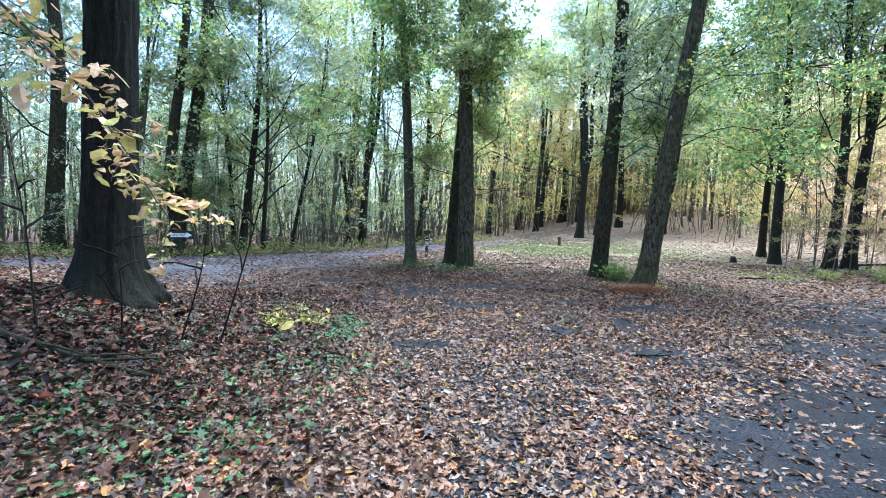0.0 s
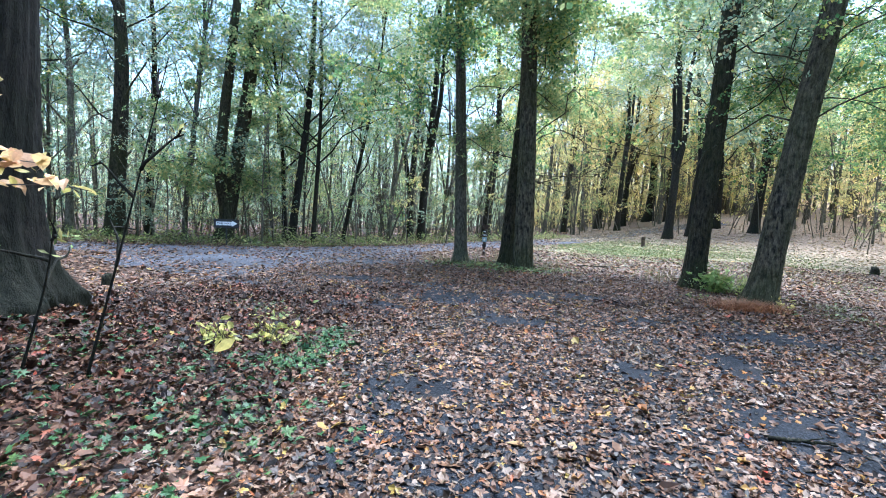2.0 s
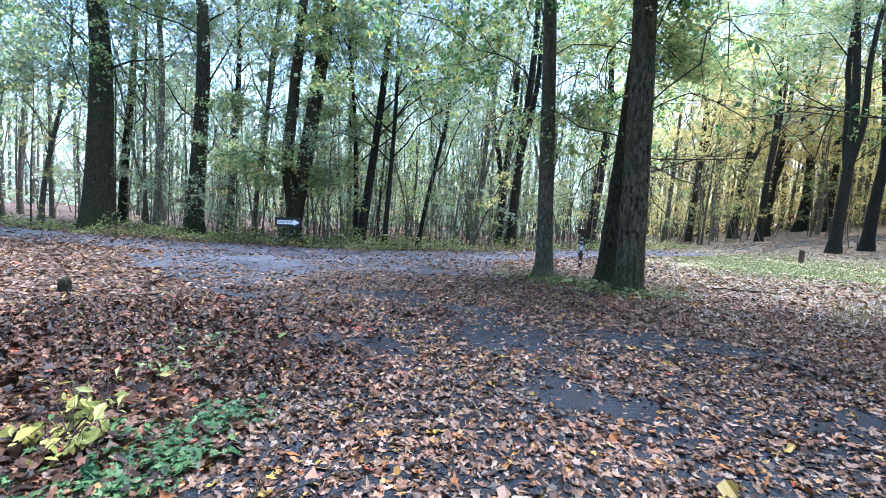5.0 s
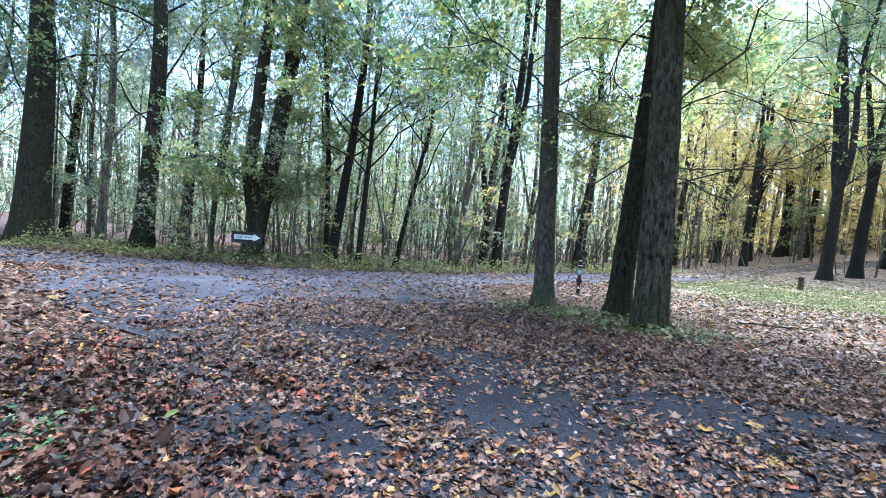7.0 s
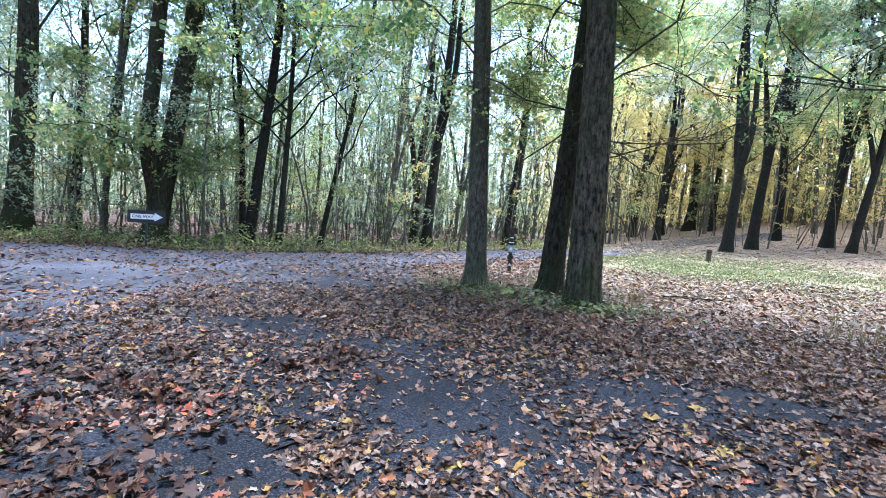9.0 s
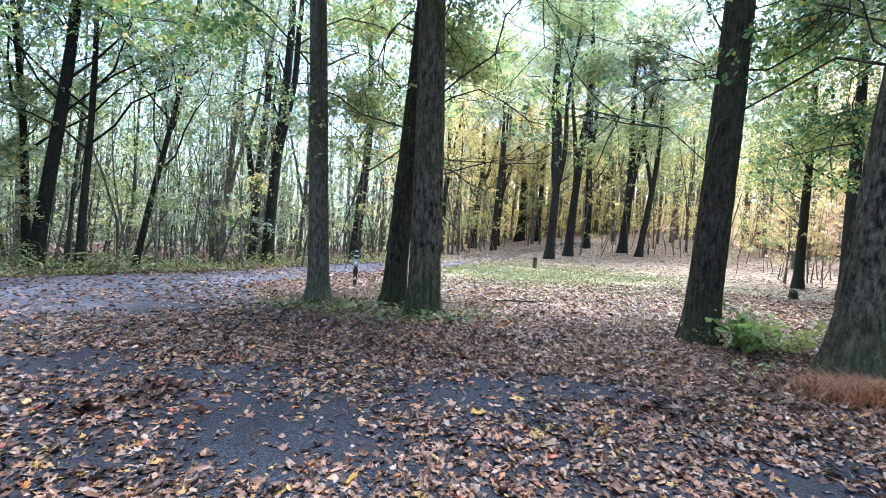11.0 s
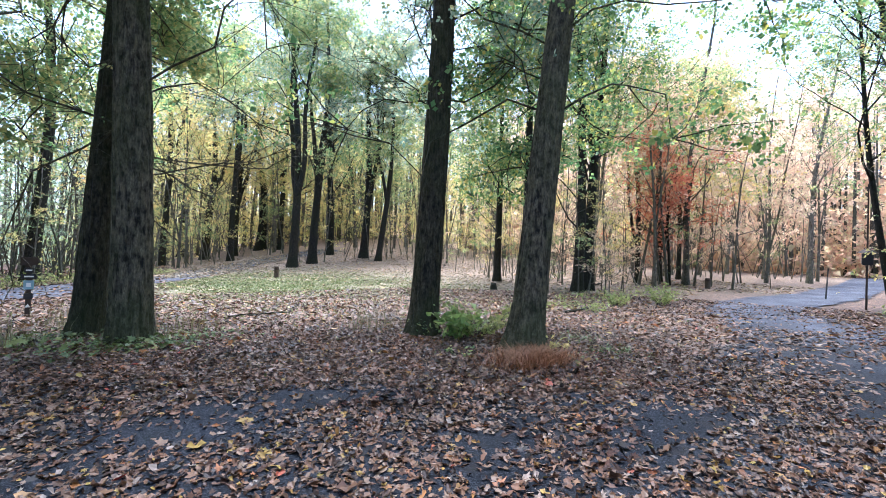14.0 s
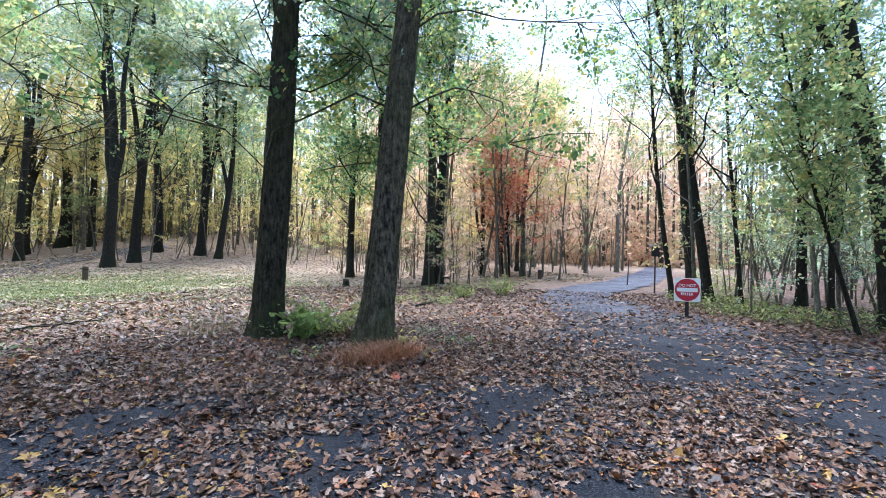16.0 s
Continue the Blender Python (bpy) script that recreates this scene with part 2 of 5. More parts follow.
M = {
    "green": leaf_material("oak_leaf_green", GREEN), "teal": leaf_material("maple_leaf_green", TEAL),
    "lime": leaf_material("leaf_yellow_green", LIME), "yellow": leaf_material("leaf_yellow", YELLOW),
    "orange": leaf_material("leaf_orange", ORANGE), "red": leaf_material("leaf_russet", RED),
    # leaves of the far woods, with distance haze mixed into their colours
    "far_green": leaf_material("hazed_green_leaf", [(0.0, (0.3, 0.4, 0.3)), (0.5, (0.46, 0.56, 0.42)), (0.85, (0.6, 0.64, 0.42)), (1.0, (0.66, 0.58, 0.36))]),
    "far_yellow": leaf_material("hazed_yellow_leaf", [(0.0, (0.5, 0.52, 0.26)), (0.5, (0.72, 0.64, 0.3)), (1.0, (0.8, 0.62, 0.32))]),
    "litter": leaf_material("fallen_leaf", LITTER, 0.12, 0.5, 0.4),
    # dark leaves: red-brown drifts, and the bank with oak shade in the colour
    "damp_litter": leaf_material("dark_fallen_leaf", [(0.0, (0.006, 0.0045, 0.004)), (0.3, (0.02, 0.011, 0.008)), (0.6, (0.06, 0.024, 0.014)), (0.8, (0.1, 0.048, 0.029)), (0.93, (0.15, 0.085, 0.052)), (0.98, (0.22, 0.05, 0.03)), (1.0, (0.26, 0.19, 0.06))], 0.08, 0.55, 0.3),
    # tan leaves with extra brightness in the colour, against the crowns' shade
    "dry_litter": leaf_material("lit_dry_beech_leaf", DRY_LIT, 0.15, 0.7, 0.25),
    "ivy": leaf_material("ivy_leaf", [(0.0, (0.018, 0.054, 0.022)), (0.6, (0.042, 0.1, 0.036)), (1.0, (0.1, 0.16, 0.055))], 0.25),
    "ivy_light": leaf_material("shoot_leaf", [(0.0, (0.17, 0.27, 0.08)), (0.6, (0.28, 0.38, 0.12)), (1.0, (0.4, 0.45, 0.16))], 0.5),
    "lime_weed": leaf_material("weed_leaf", [(0.0, (0.2, 0.24, 0.08)), (0.6, (0.32, 0.36, 0.13)), (1.0, (0.44, 0.43, 0.18))], 0.5),
    "verge": leaf_material("verge_leaf", [(0.0, (0.06, 0.09, 0.03)), (0.6, (0.12, 0.16, 0.05)), (1.0, (0.2, 0.22, 0.07))], 0.3),
    "bough": leaf_material("pale_autumn_leaf", [(0.0, (0.4, 0.4, 0.12)), (0.3, (0.52, 0.43, 0.18)), (0.6, (0.58, 0.4, 0.25)), (1.0, (0.6, 0.4, 0.3))], 0.4),
    "pale_weed": leaf_material("yellowing_weed", [(0.0, (0.2, 0.22, 0.06)), (0.5, (0.36, 0.34, 0.1)), (1.0, (0.46, 0.38, 0.12))], 0.4),
    "straw": leaf_material("dry_grass", [(0.0, (0.188, 0.15, 0.075)), (0.5, (0.27, 0.225, 0.128)), (1.0, (0.18, 0.195, 0.075))], 0.3),
    "blade": leaf_material("grass_blade", [(0.0, (0.06, 0.09, 0.0225)), (0.5, (0.112, 0.143, 0.045)), (1.0, (0.21, 0.195, 0.09))], 0.3),
    "lawn": leaf_material("lawn_blade", [(0.0, (0.1, 0.13, 0.04)), (0.6, (0.17, 0.2, 0.075)), (1.0, (0.28, 0.26, 0.13))], 0.3),
    "russet": leaf_material("dead_fern", [(0.0, (0.17, 0.07, 0.035)), (0.6, (0.28, 0.125, 0.062)), (1.0, (0.36, 0.2, 0.11))], 0.3),
    "oak_bark": bark_material("oak_bark", (0.0075, 0.0064, 0.0046), (0.07, 0.06, 0.037), (0.03, 0.037, 0.012), 1.0, 1.0),
    "black_bark": bark_material("black_bark", (0.005, 0.0045, 0.0035), (0.024, 0.021, 0.016), (0.008, 0.012, 0.004), 0.9, 1.0),
    "pale_oak_bark": bark_material("pale_oak_bark", (0.0085, 0.0075, 0.0058), (0.125, 0.108, 0.072), (0.034, 0.04, 0.013), 0.8, 1.0),
    "grey_bark": bark_material("grey_bark", (0.034, 0.03, 0.022), (0.15, 0.13, 0.095), (0.05, 0.058, 0.026), 1.3, 0.5),
    # dark trunks deeper in the wood, their bark colour lightened for haze
    "wood_bark": bark_material("wood_bark", (0.05, 0.046, 0.038), (0.22, 0.195, 0.16), (0.07, 0.08, 0.04), 1.0, 0.8),
    "dark_bark": bark_material("dark_bark", (0.0101, 0.009, 0.00644), (0.037, 0.031, 0.022), (0.014, 0.018, 0.007), 1.0, 0.9),
    "twig": plain("twig_bark", (0.07, 0.06, 0.05), 0.85, 0.2, 0.4),
    "ground": litter_ground_material(), "asphalt": asphalt_material(),
}


# ---- the lie of the land ----
def ramp_up(u, k):
    return k * np.logaddexp(0, np.asarray(u, float) / k)


def step_up(u):
    return 1 / (1 + np.exp(-np.clip(u, -40, 40)))


def ground_z(x, y):
    x, y = np.asarray(x, float), np.asarray(y, float)
    z = 0.042 * ramp_up(8.5 - np.maximum(y, -30), 1.5) + 0.011 * np.clip(x, -60, 60) * step_up((y - 4) / 4)
    z = z - 0.022 * ramp_up(np.minimum(y, 70) - 20, 4) * step_up(-(x + 5) / 5)
    z = z + 0.02 * ramp_up(np.minimum(y, 130) - 30, 5) * step_up((x - 6) / 4) + 0.10 * ramp_up(np.minimum(y, 110) - 48, 4) * step_up((x - 11) / 4)
    z = z + 0.15 * np.exp(-((x - 2.5) / 6.5) ** 2 - ((y - 17) / 4.5) ** 2)
    z = z + 0.85 * np.exp(-((x + 5.6) / 2.5) ** 2 - ((y - 5) / 2.8) ** 2)
    return z


def gz(x, y):
    return float(ground_z(x, y))


def line_dist(px, py, pts):
    """Distance from points to a line of several legs."""
    best = np.full(np.shape(px), 1e9)
    for (ax, ay), (bx, by) in zip(pts[:-1], pts[1:]):
        dx, dy = bx - ax, by - ay
        s = np.clip(((px - ax) * dx + (py - ay) * dy) / (dx * dx + dy * dy), 0, 1)
        best = np.minimum(best, np.hypot(px - ax - s * dx, py - ay - s * dy))
    return best


def inside(px, py, poly):
    r = np.zeros(np.shape(px), bool)
    for (ax, ay), (bx, by) in zip(poly, poly[1:] + poly[:1]):
        if ay != by:
            r ^= ((ay > py) != (by > py)) & (px < (bx - ax) * (py - ay) / (by - ay) + ax)
    return r


LOOP_ROAD = [(-60, 6), (-32, 10.5), (-20, 13.5), (-14, 16), (-9.5, 19), (-6.6, 23), (-3.8, 30.5), (0.4, 38.6), (2.2, 42.5), (4.6, 50), (8.5, 56), (15, 61)]
SIDE_ROAD = [(6, 8), (10.5, 11), (15.6, 16.2), (19, 17.4), (27, 18.4), (41, 21.5), (60, 27), (90, 30)]
APRON = [(1.2, -8), (0.3, 4), (-1.4, 8), (-3.6, 10.4), (-7, 11.6), (-13, 13), (-14, 17), (-8.2, 20.8), (-5.2, 21), (-3.8, 18), (-1.6, 15.6), (1.2, 13.9),
         (4.6, 12.1), (9.5, 13.4), (15.5, 17.4), (16.5, 14.6), (12.6, 10.4), (9.6, 6), (8, 0), (7.5, -8)]
LAWN = [(-4, 19), (-1, 15), (5, 12.5), (15, 18.5), (13.6, 22), (12.5, 30), (14, 38), (14, 47), (9, 49), (3, 38), (-2, 28)]


def wobble(x, y, s, seed=0.0):
    """Soft uneven value round 0 for arrays of places."""
    return (np.sin(x * s + 1.7 * np.sin(y * s * 0.7 + seed)) + np.sin(y * s * 1.3 + 1.3 * np.sin(x * s * 0.9 + seed * 2)) + np.sin((x + y) * s * 2.1 + seed)) / 3


def on_road(x, y, grow=0.0):
    x, y = np.asarray(x, float), np.asarray(y, float)
    w = 0.18 * wobble(x, y, 2.1)
    return (line_dist(x, y, LOOP_ROAD) < 1.75 + grow + w) | (line_dist(x, y, SIDE_ROAD) < 1.35 + grow + w) | inside(x + w, y + w, APRON)


def tri_mesh(name, verts, tris, mat, smooth=True):
    """A mesh from arrays of corners and triangles."""
    verts, tris = np.asarray(verts, np.float32), np.asarray(tris, np.int32)
    me = bpy.data.meshes.new(name)
    me.vertices.add(len(verts))
    me.vertices.foreach_set("co", verts.ravel())
    me.loops.add(tris.size)
    me.loops.foreach_set("vertex_index", tris.ravel())
    me.polygons.add(len(tris))
    me.polygons.foreach_set("loop_start", np.arange(0, tris.size, 3, dtype=np.int32))
    me.polygons.foreach_set("use_smooth", np.full(len(tris), smooth))
    me.update(calc_edges=True)
    me.materials.append(M[mat] if isinstance(mat, str) else mat)
    return me


def sheet(xs, ys, lift=0.0, keep=None):
    """Corners and triangles of a sheet that follows the ground."""
    gx, gy = np.meshgrid(xs, ys)
    z = ground_z(gx, gy) + lift
    nx, ny = len(xs), len(ys)
    i = (np.arange(ny - 1)[:, None] * nx + np.arange(nx - 1)[None, :])
    if keep is not None:
        i = i[keep((gx[:-1, :-1] + gx[1:, 1:]) / 2, (gy[:-1, :-1] + gy[1:, 1:]) / 2)]
    i = i.ravel()
    t = np.concatenate([np.stack([i, i + 1, i + nx + 1], 1), np.stack([i, i + nx + 1, i + nx], 1)])
    v = np.stack([gx.ravel(), gy.ravel(), z.ravel()], 1)
    used, inv = np.unique(t, return_inverse=True)
    return v[used], inv.reshape(-1, 3)


def graded(lo, hi, fine, far):
    a = np.arange(lo, hi + 1e-6, fine)
    out = [hi]
    while out[-1] < far:
        out.append(out[-1] + max(fine, (out[-1] - hi) * 0.25 + fine))
    low = [lo]
    while low[-1] > -far:
        low.append(low[-1] - max(fine, (lo - low[-1]) * 0.25 + fine))
    return np.array(low[:0:-1] + list(a) + out[1:])


gv, gt = sheet(graded(-40, 45, 0.75, 900), graded(-15, 90, 0.75, 900))
uneven = 0.02 * wobble(gv[:, 0], gv[:, 1], 1.9, 1.0) - 0.02
gv[:, 2] += np.where(on_road(gv[:, 0], gv[:, 1], 0.8), -0.03, uneven)
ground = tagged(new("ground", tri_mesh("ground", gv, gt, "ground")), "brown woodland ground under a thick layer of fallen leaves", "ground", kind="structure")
grass_at = ground.data.attributes.new("grass", "FLOAT", "POINT")
g1 = np.exp(-((gv[:, 0] - 2.6) / 3.2) ** 2 - ((gv[:, 1] - 31) / 6) ** 2) + 0.6 * np.exp(-((gv[:, 0] - 8.5) / 6) ** 2 - ((gv[:, 1] - 32) / 10) ** 2)
# where the ground colour is lightened against crown shade
dry_lit_at = ground.data.attributes.new("dry_lit", "FLOAT", "POINT")
dry_lit_at.data.foreach_set("value", (step_up((gv[:, 1] - 21) / 2.5) * step_up((gv[:, 0] + 1) / 2)).astype(np.float32))
grass_at.data.foreach_set("value", np.clip(g1 * 1.1, 0, 1).astype(np.float32))
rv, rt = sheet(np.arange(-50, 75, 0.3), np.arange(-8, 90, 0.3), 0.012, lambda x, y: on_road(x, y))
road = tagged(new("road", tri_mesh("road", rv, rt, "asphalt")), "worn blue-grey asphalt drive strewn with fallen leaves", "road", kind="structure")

# paler, bluer asphalt away from the junction: low-angle sky sheen as colour
sheen_at = road.data.attributes.new("sky_sheen", "FLOAT", "POINT")
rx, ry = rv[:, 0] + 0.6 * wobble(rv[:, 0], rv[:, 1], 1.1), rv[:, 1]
sheen_at.data.foreach_set("value", np.clip(np.maximum(step_up((-rx - 5.5) / 1.2) * step_up((ry - 12) / 1.0), np.maximum(step_up((ry - 19) / 1.0), step_up((rx - 12.5) / 1.0))), 0, 1).astype(np.float32))


# ---- small builders ----
def part(name, me, parent, label=""):
    ob = new(name, me)
    ob.parent = parent
    if label:
        ob["label"] = label
    return ob


def thing(name, x, y, z=None, turn=0.0, label="", category="", group="", kind=""):
    ob = new(name)
    ob.matrix_world = pose(x, y, gz(x, y) if z is None else z, 0, 0, turn)
    return tagged(ob, label, category, group, kind)


def tube(pts, radii, sides, ridge=0.0, rng=None, cap=True):
    """A round limb along points, with ridged bark if asked."""
    pts, radii = np.asarray(pts, float), np.asarray(radii, float)
    d = np.gradient(pts, axis=0)
    d /= np.linalg.norm(d, axis=1)[:, None] + 1e-9
    ref = np.array([1.0, 0.13, 0.0]) if abs(d[0, 2]) > 0.6 else np.array([0.0, 0.0, 1.0])
    u = np.cross(d, ref)
    u /= np.linalg.norm(u, axis=1)[:, None] + 1e-9
    w = np.cross(d, u)
    a = np.linspace(0, 2 * np.pi, sides, endpoint=False)
    rr = np.repeat(radii[:, None], sides, 1)
    if ridge:
        ph = rng.uniform(0, 6.28, 6)
        s = np.arange(len(pts))[:, None] / len(pts)
        k = (np.sin(a * 13 + ph[0] + 4 * np.sin(s * 11 + ph[1])) + np.sin(a * 21 + ph[2] + 5 * np.sin(s * 19 + ph[3]))
             + np.sin(a * 2 + ph[4]) * 0.8 + rng.normal(0, 0.35, rr.shape))
        rr = rr * (1 + ridge * k)
    v = pts[:, None, :] + rr[..., None] * (np.cos(a)[None, :, None] * u[:, None, :] + np.sin(a)[None, :, None] * w[:, None, :])
    n = len(pts)
    i, j = np.meshgrid(np.arange(n - 1), np.arange(sides), indexing="ij")
    p, q = i * sides + j, i * sides + (j + 1) % sides
    t = np.concatenate([np.stack([p, p + sides, q], -1).reshape(-1, 3), np.stack([q, p + sides, q + sides], -1).reshape(-1, 3)])
    v = v.reshape(-1, 3)
    if cap:
        v = np.concatenate([v, pts[-1:] + d[-1:] * radii[-1]])
        e = (n - 1) * sides
        t = np.concatenate([t, np.stack([e + np.arange(sides), np.full(sides, len(v) - 1), e + (np.arange(sides) + 1) % sides], 1)])
    return v, t


def joined(pieces):
    vs, ts, o = [], [], 0
    for v, t in pieces:
        vs.append(v)
        ts.append(np.asarray(t) + o)
        o += len(v)
    return np.concatenate(vs), np.concatenate(ts)


def outline_leaf(radii, fold=0.25, droop=0.2):
    """A leaf blade as a fan round its middle, from the reach of its lobes."""
    n = len(radii)
    a = np.linspace(-np.pi / 2, 1.5 * np.pi, n, endpoint=False)
    r = np.array(radii) * 0.5
    x, y = np.cos(a) * r, np.sin(a) * r
    z = fold * np.abs(x) - droop * (x * x + y * y) * 2
    v = np.concatenate([[[0, 0, 0]], np.stack([x, y, z], 1)])
    t = np.array([[0, 1 + k, 1 + (k + 1) % n] for k in range(n)])
    return v, t


MAPLE = outline_leaf([0.3, 0.7, 0.5, 1.05, 0.44, 0.72, 0.5, 1.15, 0.46, 0.8, 0.48, 0.95, 0.52, 0.75])
OAK = outline_leaf([0.9, 0.35, 0.55, 0.3, 0.62, 0.3, 1.05, 0.3, 0.62, 0.3, 0.55, 0.35], 0.3, 0.3)
BEECH = (np.array([[0, -0.5, 0], [0.24, -0.05, 0.07], [0, 0.5, -0.05], [-0.24, -0.05, 0.07]]), np.array([[0, 1, 2], [0, 2, 3]]))
BROAD = (np.array([[0, -0.5, 0], [0.3, -0.15, 0.08], [0.2, 0.25, 0.03], [0, 0.5, -0.1], [-0.2, 0.25, 0.03], [-0.3, -0.15, 0.08], [0, 0, 0]]),
         np.array([[6, 0, 1], [6, 1, 2], [6, 2, 3], [6, 3, 4], [6, 4, 5], [6, 5, 0]]))
CURL = (np.array([[0, -0.5, 0.1], [0.26, -0.3, 0.2], [0.2, -0.02, 0.05], [0.3, 0.2, 0.24], [0, 0.5, 0.2], [-0.26, 0.26, 0.16], [-0.15, 0.0, 0.06], [-0.3, -0.22, 0.22]]),
        np.array([[0, 1, 2], [0, 2, 6], [0, 6, 7], [2, 3, 4], [2, 4, 6], [6, 4, 5]]))
SPRAY = (np.array([[0, -0.5, 0], [0.42, -0.2, 0.06], [0.1, 0.02, 0], [0.3, 0.38, 0.1], [0, 0.5, -0.06], [-0.34, 0.25, 0.08], [-0.1, 0.0, 0.0], [-0.4, -0.3, 0.03]]),
         np.array([[0, 1, 2], [0, 2, 6], [0, 6, 7], [2, 3, 4], [2, 4, 6], [6, 4, 5]]))



def leaflets(spec):
    """A sprig: small pointed leaves that spread from one twig end."""
    vs, ts = [], []
    for ang, ln, wd, out in spec:
        d, e = np.array([math.sin(ang), math.cos(ang), -0.12]), np.array([math.cos(ang), -math.sin(ang), 0.0])
        o = d * out
        k = len(vs) * 4
        vs.append(np.array([o, o + d * ln * 0.5 + e * wd, o + d * ln - np.array([0, 0, 0.06]), o + d * ln * 0.5 - e * wd]))
        ts += [[k, k + 1, k + 2], [k, k + 2, k + 3]]
    return np.concatenate(vs), np.array(ts)


SPRIG = leaflets([(-1.2, 0.5, 0.19, 0.08), (-0.1, 0.6, 0.22, 0.16), (1.3, 0.52, 0.2, 0.08)])
TRIO = (np.array([[-0.05, 0.05, 0], [-0.5, 0.1, -0.05], [-0.3, 0.34, 0.03], [0, 0.1, 0], [0.2, 0.5, 0.04], [-0.08, 0.55, -0.08], [0.05, 0, 0], [0.5, -0.1, -0.06], [0.42, 0.2, 0.03]]), np.array([[0, 1, 2], [3, 4, 5], [6, 7, 8]]))


def turns(rng, n, tilt):
    """Turning matrices: any heading, leaning off level by about tilt radians."""
    h, p, q = rng.uniform(0, 2 * np.pi, n), rng.normal(0, tilt, n), rng.normal(0, tilt, n)
    ch, sh, cp, sp, cq, sq = np.cos(h), np.sin(h), np.cos(p), np.sin(p), np.cos(q), np.sin(q)
    o, z = np.ones(n), np.zeros(n)
    rz = np.stack([np.stack([ch, -sh, z], 1), np.stack([sh, ch, z], 1), np.stack([z, z, o], 1)], 1)
    rx = np.stack([np.stack([o, z, z], 1), np.stack([z, cp, -sp], 1), np.stack([z, sp, cp], 1)], 1)
    ry = np.stack([np.stack([cq, z, sq], 1), np.stack([z, o, z], 1), np.stack([-sq, z, cq], 1)], 1)
    return rz @ rx @ ry


def scatter(rng, places, size, tilt, blade, spread=0.35):
    """Many leaves at once."""
    v, t = blade
    n = len(places)
    s = np.asarray(size) * np.exp(rng.normal(0, spread, n))
    flex = np.ones((n, 1, 3))
    flex[:, 0, 0] = rng.uniform(0.55, 1.1, n)
    flex[:, 0, 2] = rng.uniform(-0.6, 1.7, n)
    pts = np.einsum("nij,nkj->nki", turns(rng, n, tilt), v[None] * flex) * s[:, None, None] + places[:, None, :]
    tri = t[None] + (np.arange(n) * len(v))[:, None, None]
    return pts.reshape(-1, 3), tri.reshape(-1, 3)


# ---- trees ----
def bend(rng, start, heading, length, n, wander, rise):
    """A wandering line of n points that bends upward."""
    d, p, out = np.array(heading, float), np.array(start, float), [np.array(start, float)]
    for _ in range(n - 1):
        d = d + rng.normal(0, wander, 3) + np.array([0, 0, rise])
        d /= np.linalg.norm(d)
        p = p + d * length / (n - 1)
        out.append(p.copy())
    return np.array(out)


